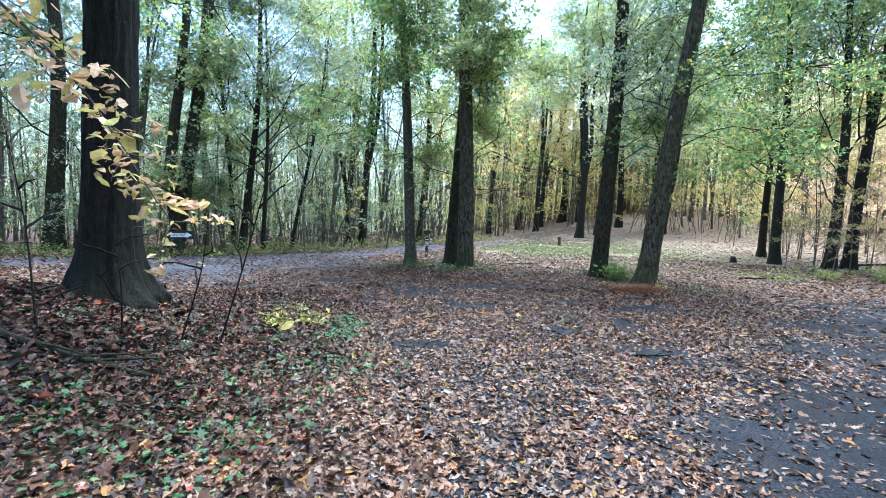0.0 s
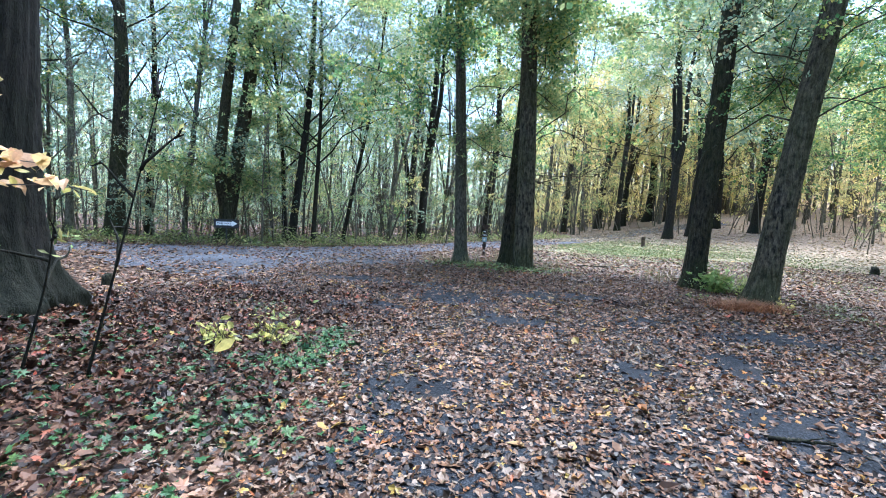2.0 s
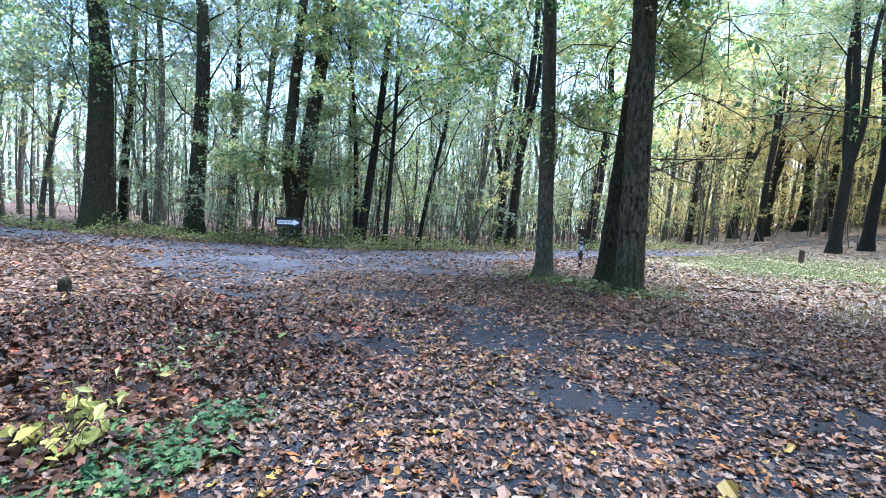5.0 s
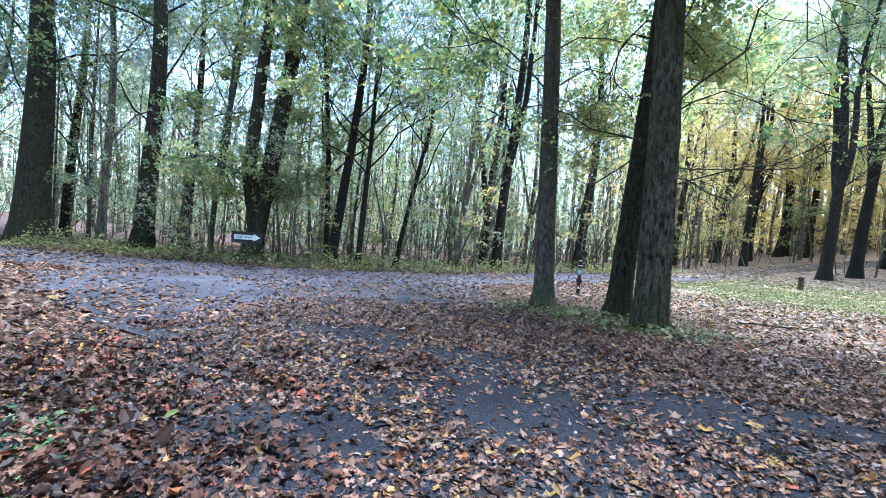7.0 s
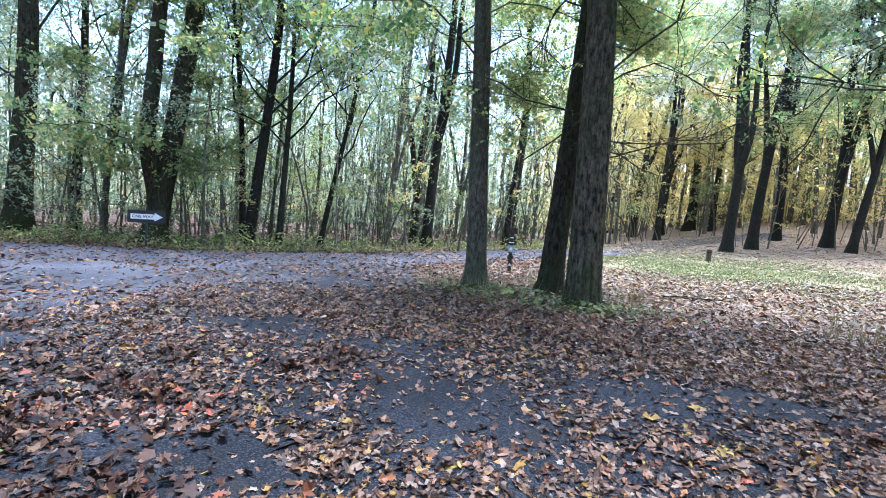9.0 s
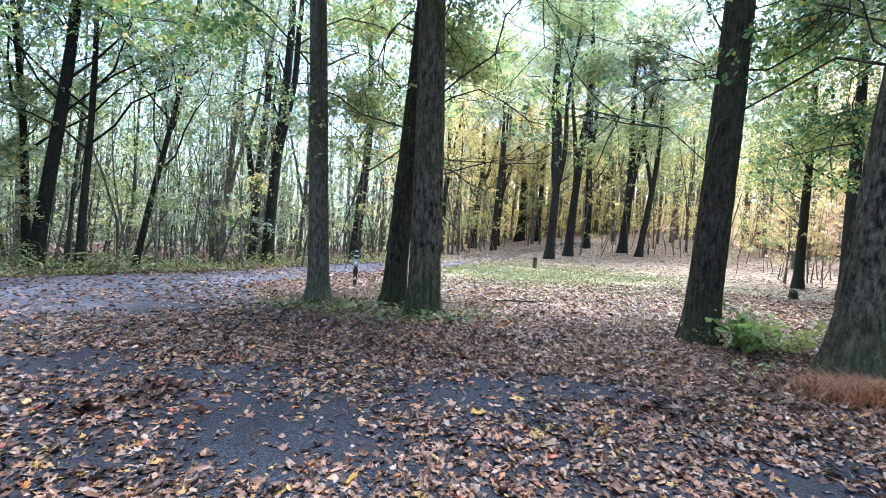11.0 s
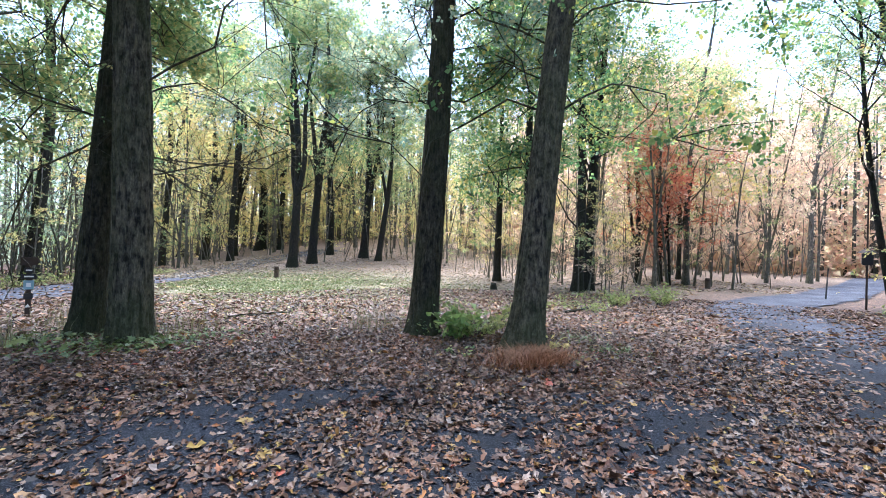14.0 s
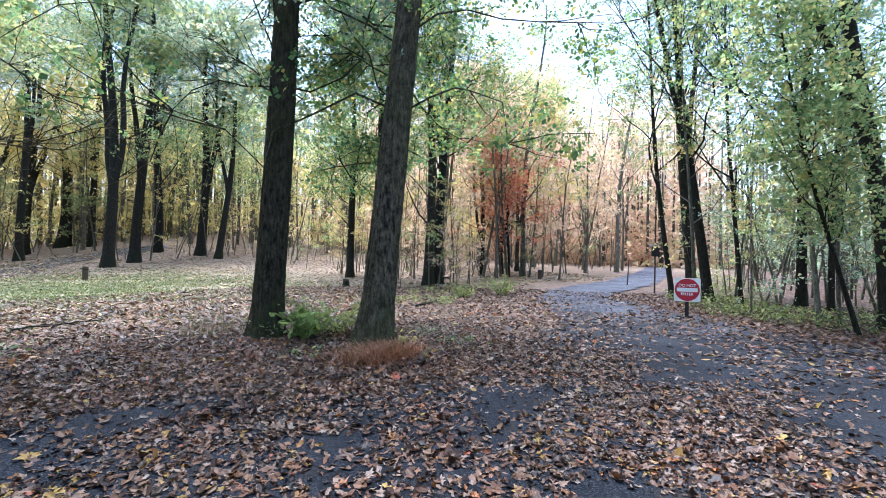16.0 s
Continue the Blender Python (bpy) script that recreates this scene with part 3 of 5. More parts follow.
def skeleton_of(rng, radius, height, lean=(0, 0), limbs=14, low=0.3, reach=4.0, forks=1, sides=10, rings=14, ridge=0.0, flare=0.6, twigs=4, rise=0.1, dead=0, thick=0.02, curve=1.0, skew=1.0, steep=0.0, fine=1, wander=0.16, taper=0.78, cut=None):
    """Trunk pieces, limb pieces, and the lines that carry leaves. The base stands at 0."""
    trunks, boughs, bearers = [], [], []
    stems = []
    s = np.linspace(0, 1, rings) ** (1.5 if ridge else 1.0)
    wig = rng.normal(0, 1, 4)
    pts = np.stack([lean[0] * height * s + 0.72 * curve * radius * s * np.sin(s * 5 + wig[0]), lean[1] * height * s + 0.72 * curve * radius * s * np.sin(s * 4 + wig[1]), -0.25 + (height + 0.25) * s], 1)
    rad = radius * (1 - taper * s) * (1 + flare * np.exp(-np.maximum(pts[:, 2], 0) / (radius * 1.1)))
    tv, tt = tube(pts, rad, sides, ridge, rng)
    if ridge:
        th = np.arctan2(tv[:, 1], tv[:, 0])
        roots = 1 + 0.14 * min(flare, 1.1) * np.exp(-np.maximum(tv[:, 2], 0) / (1.2 * radius)) * (np.sin(5 * th + wig[2] * 3) + 0.6 * np.sin(3 * th + wig[3] * 3))
        tv[:, :2] *= roots[:, None]
    trunks.append((tv, tt))
    stems.append((pts, rad))
    for _ in range(forks - 1):
        k = int(rings * rng.uniform(0.14, 0.34))
        az = rng.uniform(0, 6.28)
        f = bend(rng, pts[k], (0.18 * math.cos(az), 0.18 * math.sin(az), 1), height - pts[k][2], rings, 0.05, 0.04)
        fr = rad[k] * 0.75 * (1 - 0.8 * np.linspace(0, 1, rings))
        trunks.append(tube(f, fr, sides, ridge, rng))
        stems.append((f, fr))
    az = rng.uniform(0, 6.28)
    for i in range(limbs):
        p, r = stems[i % len(stems)]
        u = low + (0.97 - low) * ((i + rng.uniform(0, 1)) / limbs) ** skew
        fi = u * (len(p) - 1)
        if ridge:
            fi = np.interp(u * height, p[:, 2], np.arange(len(p)))
        k = int(min(fi, len(p) - 2))
        at = p[k] + (p[k + 1] - p[k]) * (fi - k)
        az += 2.4 + rng.normal(0, 0.4)
        if cut is not None and u < 0.42 and math.cos(az - cut) > 0.1:
            az += math.pi
        ln = reach * (1.15 - 0.75 * (u - low) / (1 - low)) * rng.uniform(0.6, 1.15)
        up = rng.uniform(0.15, 0.7) + 0.5 * u + steep * rng.uniform(0.5, 1.2)
        b = bend(rng, at, (math.cos(az), math.sin(az), up), ln, 7, wander, rise * rng.uniform(-0.2, 1.0))
        br = max(0.012, min(r[k] * 0.5, ln * thick)) * (1 - 0.8 * np.linspace(0, 1, 7)) + 0.004
        grown = [tube(b[::2], br[::2], 3, cap=False) if fine == 0 else tube(b, br, 5, cap=False)]
        boughs.append(grown)
        if i < dead:
            for _ in range(24):
                q = b[rng.integers(1, 7)]
                tw = bend(rng, q, (b[-1] - b[0]) / ln + rng.normal(0, 0.7, 3), ln * rng.uniform(0.25, 0.55), 6, 0.25, -0.06)
                grown.append(tube(tw, np.linspace(0.007, 0.002, 6), 3, cap=False))
            continue
        bearers.append(b[3:])
        for _ in range(twigs):
            q = b[rng.integers(3, 7)]
            h = b[-1] - b[0]
            side = rng.normal(0, 1, 3) * np.linalg.norm(h) * 0.6
            side[2] *= 0.5
            tw = bend(rng, q, h + side, ln * rng.uniform(0.3, 0.55), 5, 0.2, 0.02)
            grown.append(tube(tw, np.linspace(0.012, 0.004, 5) * (1 + radius), 3, cap=False) if fine else tube(tw[::2], np.array([0.012, 0.008, 0.004]), 3, cap=False))
            bearers.append(tw)
    return trunks, boughs, bearers


def leaf_places(rng, bearers, count, puff, clump=1):
    """Places of leaves in flat sprays of about clump leaves along the twigs."""
    sprays = max(1, count // clump)
    k = rng.integers(0, len(bearers), sprays)
    u = rng.uniform(0, 1, sprays) ** 0.8
    out = np.empty((sprays, 3))
    for i in range(sprays):
        b = bearers[k[i]]
        f = u[i] * (len(b) - 1)
        j = min(int(f), len(b) - 2)
        out[i] = b[j] + (b[j + 1] - b[j]) * (f - j)
    out += rng.normal(0, puff, (sprays, 3)) * np.array([1, 1, 0.6])
    if clump == 1:
        return out
    pick = rng.integers(0, sprays, count)
    wide = rng.uniform(0.5, 1.5, sprays)[pick]
    slope = rng.normal(0, 0.3, (sprays, 2))[pick]
    off = rng.normal(0, 1, (count, 3)) * (puff * wide)[:, None]
    off[:, 2] = 0.3 * off[:, 2] + (off[:, :2] * slope).sum(1) - 0.25 * np.hypot(off[:, 0], off[:, 1])
    return out[pick] + off


def tree(name, x, y, turn, label, group, seed, bark="dark_bark", leaf="green", leaves=2500, size=0.2, blade=SPRAY, puff=0.28, category="tree", apart=False, clump=24, **shape):
    """A tree: trunk, its boughs, and a crown of single leaves."""
    rng = np.random.default_rng(seed)
    trunks, boughs, bearers = skeleton_of(rng, **shape)
    ob = thing(name, x, y, None, turn, label, category, group)
    if apart:
        part("trunk", tri_mesh("trunk", *joined(trunks), bark), ob)
        for grown in boughs:
            part("bough", tri_mesh("bough", *joined(grown), bark), ob)
    else:
        part("trunk", tri_mesh("trunk", *joined(trunks + [g for grown in boughs for g in grown]), bark), ob)
    if leaves:
        at = leaf_places(rng, bearers, leaves, puff, clump)
        part("crown", tri_mesh("crown", *scatter(rng, at, size, 0.7, blade, 0.22), leaf, False), ob)
    return ob


# ---- the trees that stand round the junction ----
STANDS = [(-2.6, 18.2), (-1.15, 18.4), (-0.42, 17.2), (4.15, 16.0), (5.0, 14.35), (-4.73, 6.2), (-14.3, 20.3)]
GROUP = "oaks round the road junction"
oak = dict(thick=0.004, wander=0.4, taper=0.6, skew=1.6, apart=True, blade=SPRIG, puff=0.32)
tree("oak_tree", -2.6, 18.2, 0, "slender grey-barked oak on the leafy verge beside the drive", GROUP, 11, "grey_bark", "green", 8000, 0.19,
     radius=0.215, height=17, lean=(-0.07, 0.0), limbs=18, low=0.27, reach=3.6, sides=48, rings=90, ridge=0.008, flare=0.75, **oak)
tree("oak_tree", -1.12, 18.35, 0, "dark mossy oak trunk with flaring base, one of a close pair", GROUP, 12, "oak_bark", "green", 5000, 0.19,
     radius=0.23, height=16, lean=(0.04, -0.02), limbs=14, low=0.35, reach=3.2, sides=72, rings=100, ridge=0.03, flare=0.5, **oak)
tree("oak_tree", -0.42, 17.2, 0, "stout dark oak with furrowed bark and dead side twigs", GROUP, 13, "pale_oak_bark", "lime", 22000, 0.17,
     radius=0.285, height=17, lean=(-0.028, 0.0), limbs=40, low=0.15, cut=-1.7, reach=3.9, sides=88, rings=110, ridge=0.032, flare=0.25, dead=12, rise=-0.05, **oak)
tree("oak_tree", 4.03, 16.0, 0, "tall dark oak with furrowed bark and a leafy sprouting base", GROUP, 14, "oak_bark", "teal", 10500, 0.16,
     radius=0.26, height=17, lean=(0.035, 0.0), limbs=40, low=0.24, cut=-2.1, reach=3.6, sides=88, rings=110, ridge=0.028, flare=0.4, dead=2, rise=-0.05, **oak)
tree("oak_tree", 5.0, 14.35, 0, "leaning oak with pale ridged bark and leafy low boughs", GROUP, 15, "pale_oak_bark", "green", 10500, 0.16,
     radius=0.265, height=16, lean=(0.115, 0.01), limbs=40, low=0.24, cut=-2.1, reach=3.6, sides=88, rings=110, ridge=0.032, flare=0.6, rise=-0.05, **oak)
tree("oak_tree", -4.7, 6.2, 0, "massive old oak with dark bark and flaring roots on a bank", GROUP, 16, "black_bark", "green", 11000, 0.15,
     radius=0.355, height=20, lean=(0.0, 0.0), limbs=30, low=0.24, cut=-0.4, reach=4.5, sides=72, rings=110, ridge=0.03, flare=0.95, **oak)
tree("oak_tree", -14.3, 20.3, 0, "tall leaning oak behind the one way sign", GROUP, 17, "oak_bark", "lime", 7000, 0.24,
     radius=0.34, height=20, lean=(0.12, 0.06), limbs=24, low=0.08, reach=3.2, sides=40, rings=70, ridge=0.016, flare=0.7, forks=2, **oak)

MID = [  # x, y, radius, height, lean, forks, bark, leaf
    # three trees out of view, added so their wide crowns shade the path
    (10.6, 2.2, 0.3, 18, (-0.03, 0.03), 2, "dark_bark", "green"), (10.9, -3.5, 0.3, 18, (-0.05, 0.03), 2, "dark_bark", "green"), (-4.6, -3.5, 0.3, 18, (0.06, 0.02), 2, "dark_bark", "green"),
    (-5.6, 3.9, 0.2, 14, (0.0, 0.0), 1, "oak_bark", "green"),
    (-23.6, 17.4, 0.62, 22, (-0.08, 0), 1, "oak_bark", "teal"), (-27.2, 20.2, 0.24, 18, (0.05, 0), 1, "dark_bark", "teal"),
    (-19.8, 19.6, 0.4, 20, (0.01, 0), 1, "oak_bark", "green"), (-20.2, 21.8, 0.2, 17, (0.0, 0), 1, "dark_bark", "teal"),
    (-11.9, 22.0, 0.2, 17, (0.06, 0.05), 1, "dark_bark", "lime"), (-12.6, 22.6, 0.12, 14, (-0.08, 0), 1, "dark_bark", "green"), (-11.2, 22.8, 0.12, 14, (0.02, 0), 1, "dark_bark", "teal"),
    (-10.3, 24.0, 0.11, 13, (0.18, 0), 1, "dark_bark", "lime"), (-8.0, 29.6, 0.26, 20, (0.02, 0), 2, "dark_bark", "teal"),
    (-5.4, 36.5, 0.32, 18, (0.03, 0), 1, "dark_bark", "lime"), (-10.2, 33.5, 0.26, 19, (0.0, 0), 2, "dark_bark", "teal"),
    (8.3, 45.6, 0.36, 22, (0.0, 0), 3, "dark_bark", "lime"), (10.7, 49.0, 0.38, 23, (0.04, 0), 3, "dark_bark", "teal"),
    (-0.5, 56.0, 0.3, 23, (0.02, 0), 2, "dark_bark", "lime"), (5.2, 58.0, 0.3, 23, (0.0, 0), 2, "dark_bark", "teal"), (6.4, 66.0, 0.35, 24, (0.02, 0), 2, "dark_bark", "yellow"), (11.6, 67.0, 0.35, 24, (0.0, 0), 2, "dark_bark", "lime"),
    (3.4, 65.0, 0.45, 20, (0.03, 0), 2, "dark_bark", "yellow"), (1.4, 78.0, 0.45, 20, (0, 0), 1, "dark_bark", "yellow"), (9.8, 70.0, 0.6, 17, (0, 0), 1, "dark_bark", "yellow"),
    (16.4, 30.2, 0.22, 16, (0.0, 0), 1, "dark_bark", "green"), (17.0, 24.0, 0.27, 17, (0.05, 0), 2, "dark_bark", "green"), (15.9, 23.6, 0.25, 17, (0.02, 0), 1, "dark_bark", "lime"),
    (14.6, 25.5, 0.25, 16, (-0.02, 0), 1, "dark_bark", "green"), (14.6, 57, 0.4, 23, (0, 0), 2, "dark_bark", "lime"),
    (16.9, 53.1, 0.42, 22, (0.03, 0), 2, "dark_bark", "teal"), (17.2, 50.0, 0.3, 20, (0.1, 0), 2, "dark_bark", "lime"),
    (21.7, 13.8, 0.3, 18, (-0.02, 0.05), 2, "dark_bark", "teal"), (18.6, 12.5, 0.25, 17, (-0.02, 0.1), 2, "dark_bark", "lime"), (19.4, 13.9, 0.15, 14, (0, 0.12), 1, "dark_bark", "green"),
    (18.4, 11.5, 0.11, 13, (0.0, 0.06), 1, "dark_bark", "lime"), (19.3, 10.0, 0.22, 17, (0.0, -0.03), 1, "dark_bark", "green"), (18.2, 9.2, 0.13, 14, (0, -0.02), 1, "dark_bark", "green"),
    (14.6, 8.0, 0.3, 15, (-0.02, 0.06), 2, "dark_bark", "green"), (13.1, 8.5, 0.075, 7.5, (-0.2, 0.22), 1, "dark_bark", "lime"), (15.9, 5.4, 0.17, 15, (0.02, 0.05), 1, "dark_bark", "green"),
    (25.0, 27.4, 0.16, 14, (0.02, 0), 3, "dark_bark", "orange"), (28.2, 28.0, 0.15, 14, (0, 0.02), 3, "dark_bark", "orange"), (32.5, 29.5, 0.18, 15, (0.03, 0), 2, "dark_bark", "yellow"),
]
for i, (x, y, r, h, lean, forks, bark, leaf) in enumerate(MID):
    STANDS.append((x, y))
    far = math.hypot(x, y - 8)
    tree("woodland_tree", x, y, 0, {"lime": "dark-trunked tree with thin yellow-green leaves on leafy ground", "green": "dark-trunked tree with green leaves on leafy ground", "teal": "tall dark tree with dull green leaves across the drive",
         "yellow": "dark-trunked tree with bright yellow autumn leaves", "orange": "slender tree with thin pale orange autumn leaves"}[leaf], "trees at the edge of the wood", 40 + i, bark, leaf, (2200 if r == 0.3 and y == 8.0 else 14000 if x < -18 else 6000 if r > 0.2 and x > 12 and y < 16 else 3400 if x > 12 and y < 16 else 3800 if leaf == "orange" else 4500 if y > 55 else 9500 if y > 22 and x > 2 else 8000), min(0.42, 0.15 + far * (0.0065 if far > 26 else 0.0045)) * (0.92 if x > 12 and y < 16 else 1), TRIO if far > 15 else SPRIG, 0.34 + 0.007 * far, apart=far < 26,
         radius=r * (0.72 if x > 12 and y < 16 else 1), height=h, lean=lean, limbs=22 if x > 12 else 18, low=0.16 if (x > 13 and 20 < y < 32) or x < -18 else 0.26, reach=h * (0.36 if y < 3 else 0.2 if far < 18 else 0.33), forks=forks, sides=14, rings=22, flare=0.5, thick=0.0065, wander=0.26, curve=5.0 if x > 12 and y < 16 else 2.6, skew=1.2 if far < 20 else 0.8, steep=0.5 if forks == 1 else 0.9)

# ---- the wood around ----
rng = np.random.default_rng(5)
ZONES = {"left": ["teal", "teal", "lime", "teal", "green"], "mid": ["yellow", "yellow", "lime", "yellow", "lime"], "right": ["orange", "orange", "yellow", "lime"], "south": ["lime", "teal", "lime"]}
made = {}


def zone_of(x, y):
    if y < 16 and x > 6:
        return "south"
    if y < 5 or x < -4:
        return "left"
    return "right" if math.atan2(x, y - 8) > radians(38) else "mid"


def stand(kind, x, y, size):
    """A copy of one of a few grown trees, turned and sized."""
    leaf = kind[1]
    key = kind
    m = pose(x, y, gz(x, y) - 0.05, rng.normal(0, 2), rng.normal(0, 2), rng.uniform(0, 360)) @ Matrix.Scale(size, 4)
    if key not in made:
        seed = 200 + len(made)
        words = {"teal": "dull green", "green": "green", "lime": "yellow-green", "yellow": "bright yellow", "orange": "pale orange", "red": "russet red"}[leaf]
        if kind[0] == "tree":
            made[key] = tree("woodland_tree", 0, 0, 0, "slim dark woodland tree with " + words + " leaves", "trees of the wood", seed, "wood_bark", leaf, *((620, 0.4) if leaf in ("teal", "green") else (1500 if leaf == "orange" else 1000, 0.44 if leaf in ("orange", "yellow") else 0.4)), TRIO, 0.62,
                             radius=0.1 + 0.035 * kind[2], height=15 + kind[2], limbs=17, low=0.24, reach=3.9, forks=1 + (kind[2] + 1) % 3, sides=7, rings=14, flare=0.4, twigs=3, thick=0.01, wander=0.24, curve=5.0, skew=1.2, steep=0.9, fine=0)
        else:
            made[key] = tree("sapling", 0, 0, 0, "thin dark sapling with sparse " + words + " leaves", "saplings under the trees", seed, "wood_bark", leaf, 330, 0.2, TRIO, 0.28, category="sapling",
                             radius=0.035 + 0.012 * kind[2], height=5.5 + 1.2 * kind[2], lean=(0.05 * kind[2], 0.03), limbs=10, low=0.15, reach=1.6, sides=4, rings=8, flare=0.2, twigs=1, curve=5.0, fine=0)
        made[key].matrix_basis = m
        return
    copy_thing(made[key], m).scale = (size, size, size)


def clear_of(x, y, gap):
    if bool(on_road(x, y, 1.3)) or bool(inside(np.array(x), np.array(y), LAWN)):
        return False
    if line_dist(np.array(x), np.array(y), [(0.7, 0.2), (1.2, 4), (-0.2, 8.5)]) < 6.5:
        return False
    if x > 18 and line_dist(np.array(x), np.array(y), [(18, 14.5), (93, 37.6)]) < 1.8:
        return False
    if (-8 < x < 0 and -2 < y < 12) or (-7 < x < 1 and 13 < y < 28):
        return False
    return all((x - a) ** 2 + (y - b) ** 2 > gap * gap for a, b in STANDS)


def sow(what, count, box, gap, sizes, leaves=None, kinds=3):
    done = tries = 0
    while done < count and tries < count * 40:
        tries += 1
        x, y = rng.uniform(box[0], box[1]), rng.uniform(box[2], box[3])
        if not clear_of(x, y, gap):
            continue
        pal = leaves or ZONES[zone_of(x, y)]
        stand((what, pal[rng.integers(len(pal))], int(rng.integers(kinds))), x, y, rng.uniform(*sizes))
        STANDS.append((x, y))
        done += 1


sow("tree", 66, (-48, -3, 20, 62), 1.6, (0.6, 1.25))
sow("tree", 44, (-50, -17, 2, 20), 2.2, (0.8, 1.2))
sow("tree", 38, (-4, 32, 47, 88), 2.4, (0.9, 1.4))
sow("tree", 44, (20, 58, 24, 58), 2.4, (0.8, 1.2))
sow("tree", 32, (20, 55, -12, 15), 2.2, (0.75, 1.05))
sow("tree", 24, (-25, 25, -24, -7), 3.0, (0.8, 1.2))
sow("sapling", 96, (-34, -3, 18, 40), 0.6, (0.7, 1.4))
sow("sapling", 54, (-30, -4, 20, 36), 0.5, (0.35, 0.75), ["lime", "teal", "yellow"])
sow("sapling", 44, (16, 36, 22, 42), 0.6, (0.6, 1.3))
sow("sapling", 40, (-4, 26, 48, 70), 0.8, (0.7, 1.5), ["yellow", "lime"])
sow("sapling", 30, (14, 28, 3, 15), 0.7, (0.7, 1.3), ["lime", "yellow", "teal"])
sow("sapling", 14, (-34, -19, 2, 10), 0.8, (0.7, 1.3))
tree("maple_tree", 25.4, 25.5, 0, "small russet-red maple with fine drooping twigs", "", 90, "dark_bark", "red", 4600, 0.19, BEECH, 0.32,
     radius=0.1, height=6.8, limbs=22, low=0.15, reach=2.6, forks=3, sides=8, rings=14, thick=0.012, curve=3.0, apart=True)
for x, y, s, leaf in ((14.4, 21.7, 0.5, "orange"), (15.2, 22.3, 0.6, "yellow"), (16.6, 22.4, 0.55, "orange"), (13.8, 23.2, 0.5, "lime"), (14.2, 21.9, 0.85, "lime"), (15.4, 21.6, 0.8, "yellow"), (17.8, 22.6, 0.6, "yellow"), (18.6, 23.4, 0.7, "orange")):
    stand(("sapling", leaf, 1), x, y, s)
for x, y, s in ((24.6, 25.0, 1.5), (25.6, 26.2, 1.7), (26.4, 24.6, 1.4), (23.8, 26.4, 1.6)):
    stand(("sapling", "red", 2), x, y, s)


def thicket(label, box, stems, leaf, tall, leaves, size, seed):
    """Uncountable thin stems and their leaves between the larger trees."""
    r = np.random.default_rng(seed)
    tubes, lines = [], []
    while len(tubes) < stems:
        x, y = r.uniform(box[0], box[1]), r.uniform(box[2], box[3])
        if not clear_of(x, y, 0.3):
            continue
        h = tall * r.uniform(0.45, 1.25)
        b = bend(r, (x, y, gz(x, y) - 0.1), (r.normal(0, 0.16), r.normal(0, 0.16), 1), h, 6, 0.11, 0.03)
        tubes.append(tube(b, np.linspace(0.02 + 0.004 * h, 0.006, 6), 4, cap=False))
        lines.append(b[2:])
        for _ in range(3):
            q = b[r.integers(2, 5)]
            side = bend(r, q, (r.normal(0, 0.7), r.normal(0, 0.7), 0.7), h * r.uniform(0.2, 0.4), 4, 0.15, 0.03)
            tubes.append(tube(side, np.linspace(0.014, 0.004, 4), 3, cap=False))
            lines.append(side)
    ob = thing("thicket", 0, 0, 0, 0, label, "thicket", kind="stuff")
    part("stems", tri_mesh("stems", *joined(tubes), "wood_bark"), ob)
    part("leaves", tri_mesh("leaves", *scatter(r, leaf_places(r, lines, leaves, 0.3, 5), size, 0.6, TRIO), leaf, False), ob)


thicket("thin dark saplings with yellow-green leaves deep in the wood", (-44, -4, 24, 62), 1300, "lime", 6.5, 12000, 0.22, 61)
thicket("thin dark saplings with dull green leaves deep in the wood", (-50, -5, 22, 66), 900, "teal", 9.0, 5000, 0.26, 62)
thicket("thin dark saplings with yellow leaves beyond the lawn", (-4, 34, 50, 84), 800, "yellow", 7.0, 8000, 0.3, 63)
thicket("thin bare saplings with pale orange leaves beside the far road", (20, 55, 25, 58), 900, "orange", 7.0, 7000, 0.26, 64)
thicket("thin dark saplings with yellow-green leaves behind the sign", (17, 45, -8, 15), 900, "lime", 6.0, 10000, 0.2, 65)
thicket("thin dark saplings with green leaves on the far bank", (-45, -18, 0, 12), 600, "lime", 6.0, 6000, 0.22, 66)

for x, y, s, leaf in ((-12.4, 20.6, 0.85, "lime"), (-13.4, 20.9, 0.9, "lime"), (-15.6, 19.7, 0.8, "lime"), (-17.6, 19.4, 0.75, "yellow"), (-21.6, 18.6, 0.8, "lime"), (-9.2, 23.4, 0.7, "lime"), (-7.4, 25.8, 0.8, "yellow"), (-6.2, 28.8, 0.8, "lime"), (-4.6, 33.0, 0.7, "yellow"), (-25.5, 15.6, 0.9, "yellow")):
    stand(("sapling", leaf, 2), x, y, s)

